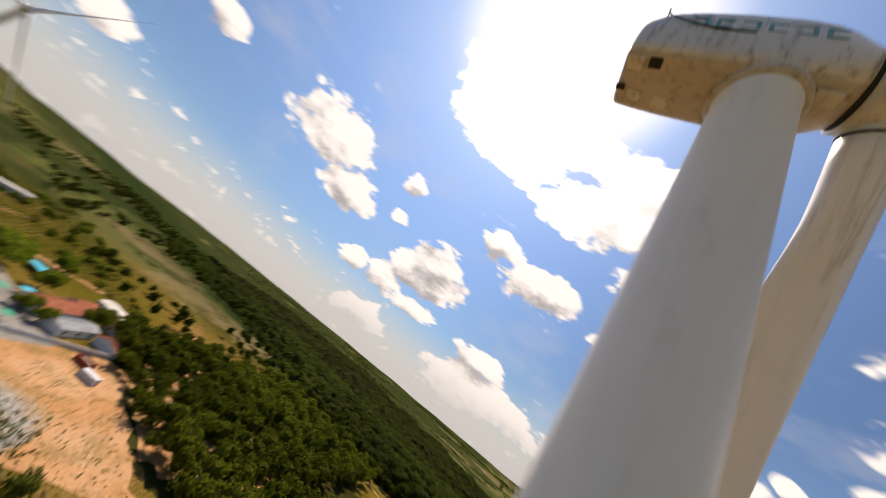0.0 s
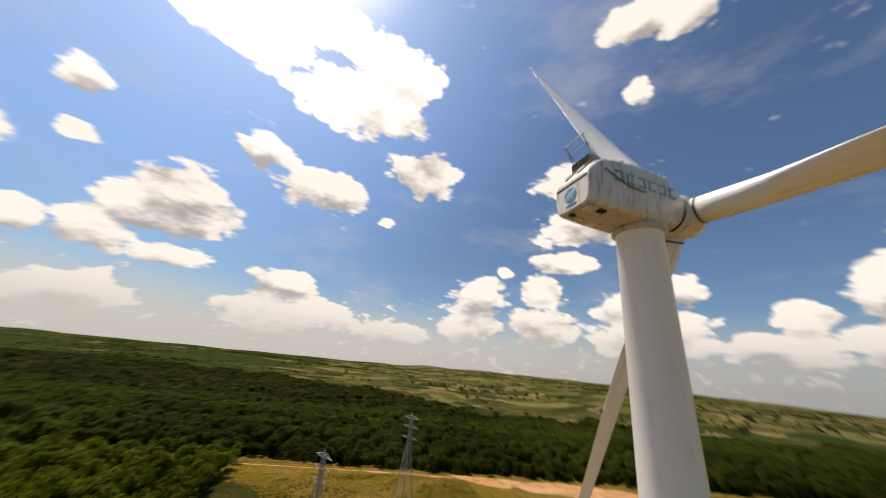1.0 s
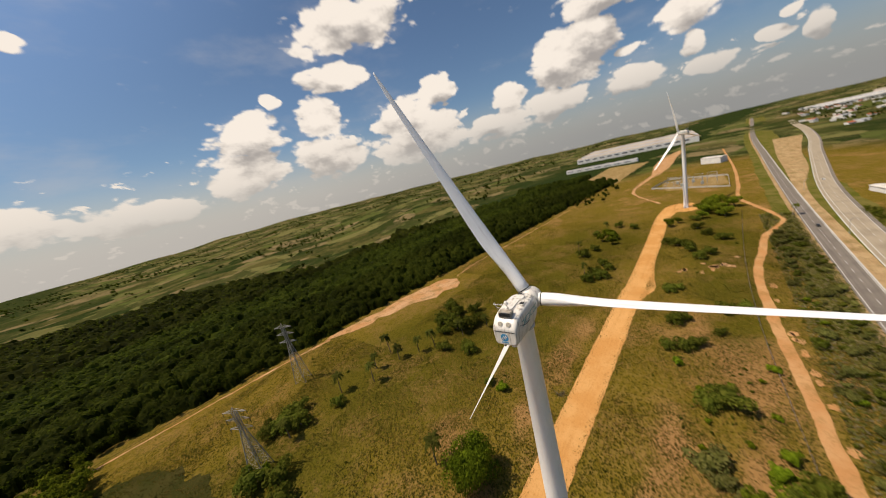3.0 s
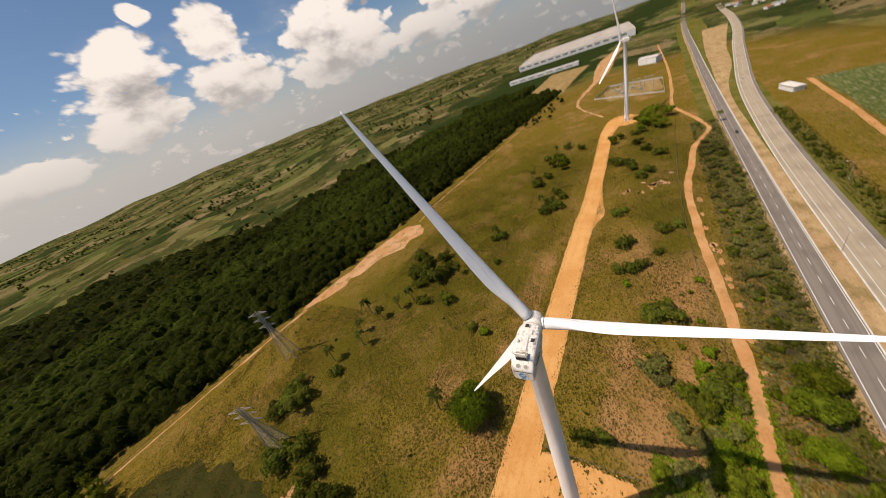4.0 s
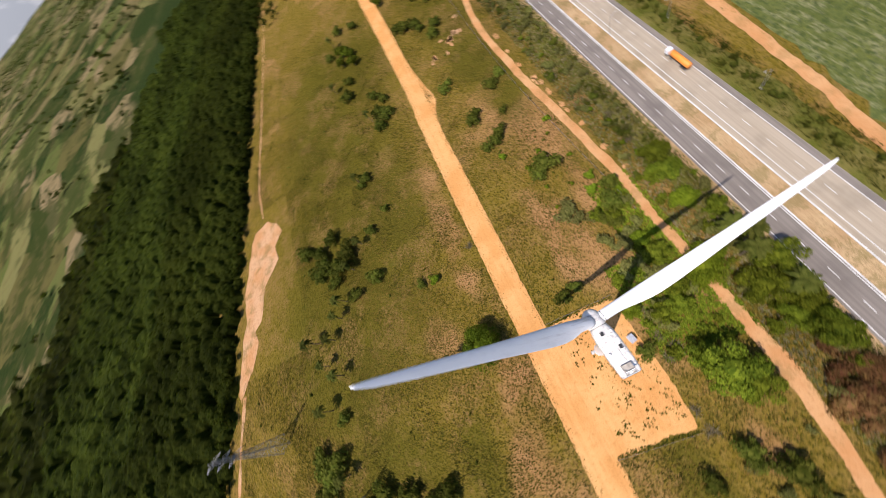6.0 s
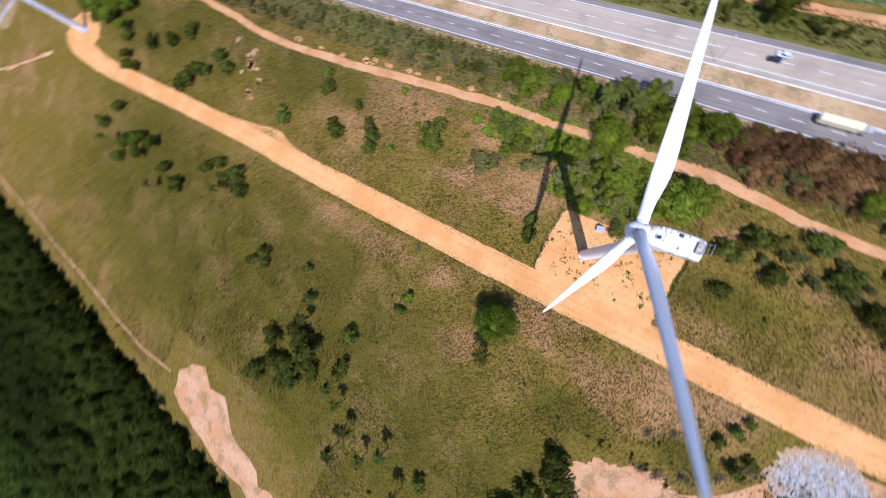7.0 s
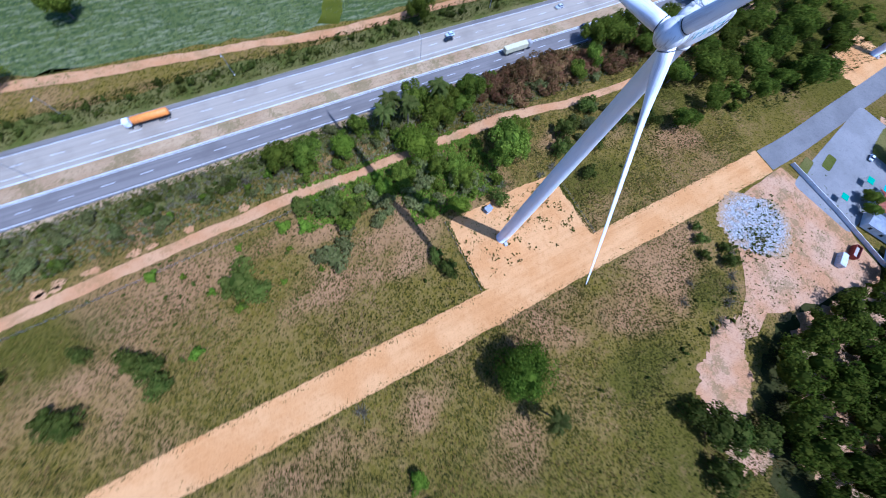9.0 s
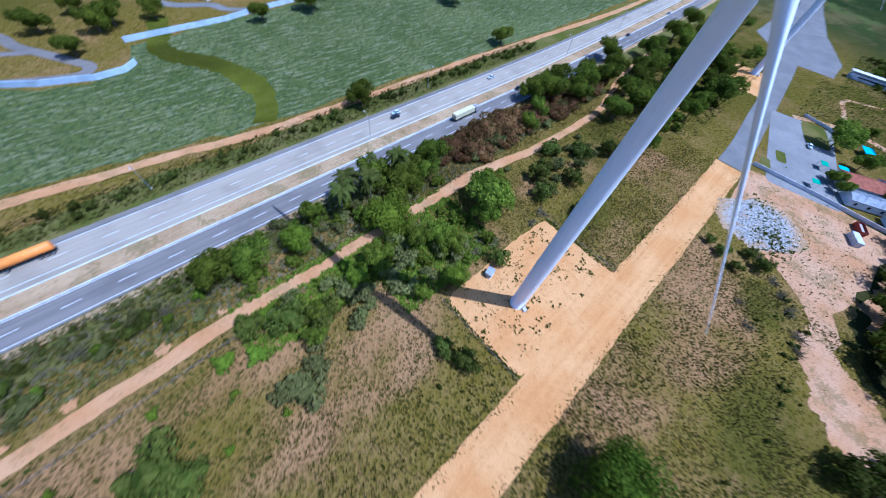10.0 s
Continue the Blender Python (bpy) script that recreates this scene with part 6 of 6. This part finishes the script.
def wheels(t, xs, y, r):
    for x in xs:
        for s in (-1, 1):
            bm = bmesh.new()
            bmesh.ops.create_cone(bm, cap_ends=True, segments=16, radius1=r, radius2=r, depth=0.3, matrix=Matrix.Translation((x, s * y, r)) @ Matrix.Rotation(radians(90), 4, "X"))
            wh = part("wheel", bm, M_DARK, t, "black tyre")
            bm = bmesh.new()
            bmesh.ops.create_cone(bm, cap_ends=True, segments=12, radius1=r * 0.5, radius2=r * 0.45, depth=0.34, matrix=Matrix.Translation((x, s * y, r)) @ Matrix.Rotation(radians(90), 4, "X"))
            part("rim", bm, M_STEEL, wh)


M_GLASS = plain("dark_glass", (0.03, 0.04, 0.05), 0.1, vary=0.05, spec=0.6)


def truck(at, label, cab, load, tanker):
    t = thing("truck", at, label, "truck", "vehicles on the highway")
    mc, ml = plain("truck_cab_paint", cab, 0.35, vary=0.05), plain("truck_load", load, 0.5, vary=0.12)
    c = part("cab", boxed(5.2, -1.2, 0.9, 7.2, 1.2, 3.2, bevel=0.25), mc, t)
    part("windscreen", boxed(7.12, -1.0, 2.0, 7.24, 1.0, 2.9, bevel=0.03), M_GLASS, c, "dark windscreen")
    part("chassis", boxed(-7.2, -0.6, 0.8, 6.8, 0.6, 1.1), M_DARK, t)
    if tanker:
        v, f = lathe([(0.3, -7.2), (1.0, -7.1), (1.25, -6.9), (1.25, 4.3), (1.0, 4.5), (0.3, 4.6)], 24, "x")
        part("tank", mesh_of("tank", [(a, b, 2.3 + q) for a, b, q in v], f, ml, True), ml, t)
    else:
        part("cargo_body", boxed(-7.2, -1.25, 1.15, 4.8, 1.25, 3.3, bevel=0.08), ml, t)
    wheels(t, (6.0, 3.2, -3.4, -4.7, -6.0), 1.05, 0.52)


truck(pose(95, -93.1, 0.125, 0, 0, 0), "orange tanker truck with a white cab", (0.75, 0.76, 0.78), (0.80, 0.27, 0.04), True)
truck(pose(-51.9, -75, 0.125, 0, 0, 180), "yellow-beige covered truck on the highway", (0.35, 0.33, 0.30), (0.62, 0.55, 0.33), False)


def car(at, label, paint):
    t = thing("car", at, label, "car", "vehicles on the highway")
    m = plain("car_paint", paint, 0.3, 0.2, 0.04)
    bm = boxed(-2.1, -0.86, 0.35, 2.1, 0.86, 0.95, bevel=0.18)
    part("body", bm, m, t)
    bm = box(bmesh.new(), -1.6, -0.76, 0.9, 0.9, 0.76, 1.45, 0.22)
    part("cabin", bm, M_GLASS, t, "dark windows")
    part("roof", boxed(-1.2, -0.62, 1.42, 0.5, 0.62, 1.48, bevel=0.02), m, t)
    wheels(t, (1.3, -1.3), 0.78, 0.32)


for x, y, a, paint, label in ((-27, -93.3, 0, (0.62, 0.68, 0.72), "pale silver car"), (-25.1, -91.1, 0, (0.03, 0.035, 0.045), "dark car"), (-87, -91.5, 0, (0.6, 0.62, 0.64), "silver car"),
                              (-91.8, -76.4, 180, (0.04, 0.045, 0.06), "dark car"), (-213.8, -79.1, 180, (0.05, 0.06, 0.08), "dark blue car"), (-289.3, -82.8, 180, (0.5, 0.5, 0.5), "grey car"),
                              (288, -74.1, 180, (0.06, 0.06, 0.06), "dark car"), (446.5, -102.1, 0, (0.7, 0.7, 0.7), "white car")):
    car(pose(x, y, 0.125, 0, 0, a), label + " on the highway", paint)
car(pose(-180.6, 40.9, 0.085, 0, 0, 20), "white car parked on grey paving", (0.75, 0.76, 0.78))

# transformer kiosk by the tower
M_KIOSK = plain("kiosk_paint", (0.36, 0.38, 0.35), 0.6, vary=0.12)
k = thing("transformer_kiosk", pose(-0.6, -11.8, 0.06, 0, 0, 12), "pale grey metal transformer kiosk on the sand pad", "transformer")
part("cabinet", boxed(-1.3, -0.95, 0.15, 1.3, 0.95, 1.75, bevel=0.05), M_KIOSK, k)
part("roof", boxed(-1.45, -1.1, 1.75, 1.45, 1.1, 1.9, bevel=0.04), M_STEEL, k)
part("plinth", boxed(-1.5, -1.15, -0.05, 1.5, 1.15, 0.15), M_GUTTER, k)
for s in (-0.62, 0.62):
    part("door", boxed(s - 0.55, 0.93, 0.3, s + 0.55, 0.99, 1.65, bevel=0.02), M_STEEL, k)

# skips in the clearing
for x, y, a, paint, label in ((-131.2, 68.4, 20, (0.33, 0.06, 0.035), "rust-red open skip on sandy ground"), (-122.4, 67.9, 25, (0.62, 0.62, 0.62), "white lidded skip on sandy ground")):
    t = thing("skip", pose(x, y, 0.05, 0, 0, a), label, "skip", "skips in the clearing")
    m = plain("skip_paint", paint, 0.6, vary=0.2)
    bm = bmesh.new()
    box(bm, -3.2, -1.2, 0.1, 3.2, 1.2, 0.25)
    for s in (-1, 1):
        box(bm, -3.2, s * 1.2 - 0.06, 0.1, 3.2, s * 1.2 + 0.06, 2.1)
        box(bm, s * 3.2 - 0.06, -1.2, 0.1, s * 3.2 + 0.06, 1.2, 2.1)
    part("hull", bm, m, t)
    for q in (-2.4, -1.2, 0, 1.2, 2.4):
        for s in (-1, 1):
            part("rib", boxed(q - 0.08, s * 1.3 - 0.05, 0.15, q + 0.08, s * 1.3 + 0.05, 2.1), m, t)
    if paint[0] > 0.5:
        part("lid", boxed(-3.2, -1.2, 2.1, 3.2, 1.2, 2.2, bevel=0.04), m, t)
    else:
        part("load", boxed(-3.0, -1.05, 0.25, 3.0, 1.05, 1.5, bevel=0.3), M_RUST, t)

# houses
M_TILE = plain("red_roof_tile", (0.42, 0.13, 0.06), 0.8, vary=0.2, scale=0.6)
M_WALL = plain("white_render", (0.72, 0.71, 0.68), 0.85, vary=0.1, scale=0.5)
M_GREYROOF = plain("grey_roof_sheet", (0.36, 0.37, 0.38), 0.6, vary=0.15, scale=0.4)
M_METAL = plain("white_roof_sheet", (0.66, 0.61, 0.54), 0.5, vary=0.12, scale=0.08)
M_TANROOF = plain("tan_roof_sheet", (0.46, 0.38, 0.29), 0.6, vary=0.15, scale=0.02)
M_CYAN = plain("cyan_awning", (0.03, 0.42, 0.55), 0.6, vary=0.1)
M_GREEN = plain("green_awning", (0.02, 0.30, 0.16), 0.6, vary=0.1)


def house(at, w_, d, h, rise, roof, label, windows=3):
    t = thing("house", at, label, "house", "houses by the car park")
    part("wall", boxed(-w_ / 2, -d / 2, 0, w_ / 2, d / 2, h), M_WALL, t)
    for s in (-1, 1):
        n = max(4, int(w_ / 1.2))
        slope = math.hypot(d / 2 + 0.4, rise)
        ang = math.degrees(math.atan2(rise, d / 2 + 0.4))
        bm = bmesh.new()
        box(bm, -w_ / 2 - 0.4, -slope / 2, -0.06, w_ / 2 + 0.4, slope / 2, 0.06)
        for q in range(n * 3):
            x = -w_ / 2 - 0.4 + (w_ + 0.8) * (q + 0.5) / (n * 3)
            rod(bm, (x, -slope / 2, 0.06), (x, slope / 2, 0.06), 0.09, sides=5)
        part("roof", bm, roof, t, at=pose(0, s * (d / 2 + 0.4) / 2, h + rise / 2 + 0.05, -s * ang, 0, 0))
    for s in (-1, 1):
        a, b = sorted((s * w_ / 2, s * (w_ / 2 - 0.2)))
        v = [(x, y, z) for x in (a, b) for y, z in ((-d / 2, h), (d / 2, h), (0, h + rise * 0.95))]
        part("gable", mesh_of("gable", v, [(0, 2, 1), (3, 4, 5), (0, 1, 4, 3), (1, 2, 5, 4), (2, 0, 3, 5)], M_WALL), M_WALL, t)
    for s in (-1, 1):
        for q in range(windows):
            x = -w_ / 2 + w_ * (q + 0.5) / windows
            fr = part("window", boxed(x - 0.6, s * d / 2 - 0.05, 1.0, x + 0.6, s * d / 2 + 0.05, 2.2), M_GUTTER, t)
            part("pane", boxed(x - 0.5, s * d / 2 - 0.07, 1.1, x + 0.5, s * d / 2 + 0.07, 2.1), M_GLASS, fr)


house(pose(-163.9, 64.2, 0.05, 0, 0, 115), 19, 10.5, 3.2, 2.0, M_TILE, "white house with a red tile roof")
house(pose(-172.3, 73.5, 0.05, 0, 0, 115), 9, 8, 3.2, 1.8, M_TILE, "small white house with a red tile roof", 2)
house(pose(-152, 67, 0.05, 0, 0, 115), 15, 8, 3.0, 1.0, M_GREYROOF, "white house with a grey sheet roof")
house(pose(-147.7, 83.7, 0.05, 0, 0, 115), 16, 10, 3.0, 1.8, M_TILE, "white house with a red tile roof", 2)
house(pose(-161.3, 87.4, 0.05, 0, 0, 25), 13, 8, 3.0, 1.7, M_TILE, "white house with a red tile roof", 2)
house(pose(-178.1, 90.2, 0.05, 0, 0, 15), 22, 8, 3.0, 0.9, M_METAL, "long white shed with a metal roof", 4)
for x, y, a, w_, d, m, label in ((-197, 63.2, 20, 14, 5, M_CYAN, "bright cyan shade canopy"), (-146, 48.4, 20, 3.5, 3, M_GREEN, "green shade canopy"), (-165.5, 48.4, 20, 4, 3, M_GREEN, "green shade canopy"),
                                 (-168.9, 55.8, 20, 5, 4, M_CYAN, "bright blue shade canopy")):
    t = thing("canopy", pose(x, y, 0.05, 0, 0, a), label + " on thin posts", "canopy", "canopies")
    part("cover", boxed(-w_ / 2, -d / 2, 2.5, w_ / 2, d / 2, 2.62, bevel=0.03), m, t)
    for sx in (-1, 1):
        for sy in (-1, 1):
            bm = bmesh.new()
            rod(bm, (sx * (w_ / 2 - 0.2), sy * (d / 2 - 0.2), 0), (sx * (w_ / 2 - 0.2), sy * (d / 2 - 0.2), 2.5), 0.05, sides=6)
            part("post", bm, M_STEEL, t)


M_BLUEWALL = plain("blue_white_render", (0.52, 0.60, 0.68), 0.85, vary=0.12, scale=0.3)


def wall_run(name, pts, h, mat_, label):
    bm = bmesh.new()
    for (x0, y0), (x1, y1) in zip(pts, pts[1:]):
        m = Matrix.Translation(((x0 + x1) / 2, (y0 + y1) / 2, h / 2 + 0.03)) @ Matrix.Rotation(math.atan2(y1 - y0, x1 - x0), 4, "Z") @ Matrix.Diagonal((math.hypot(x1 - x0, y1 - y0) + 0.1, 0.22, h, 1))
        bmesh.ops.create_cube(bm, size=1.0, matrix=m)
    setting(name, from_bm(name, bm, mat_), label, "wall")


wall_run("wall_1", [(-138.2, 26), (-139.9, 52.1), (-139.9, 78.1)], 1.6, M_WALL, "low pale boundary wall of the car park")
wall_run("wall_2", [(-214.6, 31.6), (-210.7, 44.6), (-199.4, 55.8)], 1.4, M_WALL, "low pale boundary wall of the car park")
wall_run("wall_3", [(510.1, 50), (465.5, -34.1), (547.5, -34.5), (576, 34), (510.1, 50)], 1.8, M_GUTTER, "pale block wall round the substation")
for q, (x, y, sx, sy) in enumerate(((-145.1, 29.8, 5, 2.2), (-157.9, 33.5, 5, 2.2), (-197, 40.9, 12, 6))):
    setting("grass_bed_%d" % (q + 1), patch("grass_bed", x, y, sx, sy, 0.1, M_VERGE, 0.02, 90 + q, 0.3, 6), "kerbed grass bed in the car park", "grass bed")


wall_run("wall_4", [(148.5, -211.6), (101.8, -195.8), (78.6, -184.2), (61.2, -179.3), (50.5, -180.7), (45.5, -185.5)], 2.4, M_BLUEWALL, "long pale blue-white block wall beside an estate road")
wall_run("wall_5", [(44.5, -208.2), (23.5, -209.6), (-1.6, -211), (-23.2, -216.5), (-49.2, -220.6), (-90.8, -226.1), (-164.4, -237.1), (-274.9, -257.4)], 2.4, M_BLUEWALL, "long pale blue-white block wall along the crop field")


def works(at, bays, length, depth, h, label):
    """A long shed with ribbed roof bays and a row of window bands."""
    t = thing("warehouse", at, label, "warehouse", "industrial sheds")
    part("wall", boxed(-length / 2, -depth / 2, 0, length / 2, depth / 2, h), M_WALL, t)
    w_ = depth / bays
    big = length > 300
    for b in range(bays):
        y = -depth / 2 + w_ * (b + 0.5)
        for s in (-1, 1):
            part("roof", boxed(-length / 2 - 1, -w_ / 4 - 0.1, -0.2, length / 2 + 1, w_ / 4 + 0.1, 0.2), (M_TANROOF if big else M_METAL) if (b + s) % 3 else M_GREYROOF, t,
                 at=pose(0, y + s * w_ / 4, h + 1.2, -s * 5, 0, 0))
    for q in range(int(length / 25)):
        x = -length / 2 + 25 * (q + 0.5)
        part("window", boxed(x - 8, -depth / 2 - 0.15, h * 0.5, x + 8, -depth / 2 + 0.1, h * 0.72), M_GLASS, t)


works(pose(1470, 215, float(height(1300, 215)) - 1, 0, 0, -85), 6, 370, 380, 18, "very long white-roofed warehouse with grey bays")
works(pose(956.2, 226, float(height(960, 226)) - 1, 0, 0, -88), 2, 185, 22, 8, "long low white shed in front of the warehouse")
works(pose(-311.8, 53.9, 0, 0, 0, 100), 1, 30, 5, 3, "long low white shed in the scrub")
works(pose(-7.6, -246, 0, 0, 0, 20), 1, 11, 7, 4.5, "small white gatehouse beside an estate road")
works(pose(1820, -415, float(height(1820, -415)) - 1, 0, 0, -75), 3, 260, 150, 16, "large white factory shed by the highway")
works(pose(1950, -520, float(height(1950, -520)) - 2, 0, 0, 165), 4, 420, 120, 18, "large cream factory hall far along the highway")
works(pose(694.6, -20.1, float(height(715, -22)), 0, 0, 60), 1, 30, 18, 9, "plain grey two-storey works building")
works(pose(375.2, -122.3, 0, 0, 0, 15), 1, 19, 8, 3, "small white-roofed shed in a meadow")
r = np.random.default_rng(5)
for q in range(64):
    x, y = r.uniform(880, 1750), r.uniform(-400, -200)
    house(pose(x, y, float(height(x, y)) - 0.3, 0, 0, r.uniform(0, 180)), r.uniform(8, 20), r.uniform(7, 11), 3.2, 1.8, (M_TILE, M_METAL, M_GREYROOF)[r.integers(3)], "small distant house in a roadside settlement", 1)

# substation
t = thing("substation", pose(525, 2, 0), "open-air substation with steel gantries behind a wall", "substation")
for gx in (-28, -8, 12):
    for gy in (-20, -5, 10, 25):
        bm = bmesh.new()
        for s in (-1, 1):
            rod(bm, (gx, gy + s * 5, 0), (gx, gy + s * 5, 9), 0.22, sides=5)
        rod(bm, (gx, gy - 5.5, 9), (gx, gy + 5.5, 9), 0.25, sides=5)
        part("gantry", bm, M_STEEL, t)
for gx, gy in ((-18, -10), (-18, 12), (2, 0), (2, 18)):
    part("transformer", boxed(gx - 2.5, gy - 1.6, 0, gx + 2.5, gy + 1.6, 3.6, bevel=0.2), M_KIOSK, t)
setting("substation_floor", patch("substation_floor", 520.2, 2, 38, 34, 0.06, M_WORN, 0.03, 95, 0.1, 8), "grey gravel floor of the substation", "gravel")
setting("works_yard", ribbon("works_yard", [(408.5, 30, 3), (495, 70, 4), (576, 70, 6), (658.2, 60, 14), (741.8, 60, 30), (891, 60, 30), (1050, 40, 14)], 0.07, M_CLEAR, 6, 1.5, 96), "bare orange track to the works", "dirt track")


def fence_line(name, pts, gap, label):
    t = thing(name, pose(0, 0, 0), label, "fence", kind="structure")
    post = from_bm("post", rod(bmesh.new(), (0, 0, 0), (0, 0, 1.6), 0.09, 0.08, 6), M_BARK)
    line = smooth_line([(x, y, 0) for x, y in pts], gap)
    for x, y, _ in line:
        part("post", post, M_BARK, t, at=pose(x, y, 0))
    for z in (0.5, 1.0, 1.45):
        bm = bmesh.new()
        for a, b in zip(line, line[1:]):
            rod(bm, (a[0], a[1], z), (b[0], b[1], z), 0.018, sides=3)
        part("wire", bm, M_STEEL, t)


fence_line("fence_1", [(342, -38.4), (279, -35.7), (212.9, -33.9), (144.7, -34.4), (91.6, -37.5), (43, -41.1)], 3.5, "wooden post and wire fence along the footpath")
fence_line("fence_2", [(16.4, 13.5), (16.4, -14)], 3.0, "wire fence on wooden posts beside the pad")
fence_line("fence_3", [(-33.4, 13.5), (-33.4, -14)], 3.0, "wire fence on wooden posts beside the pad")
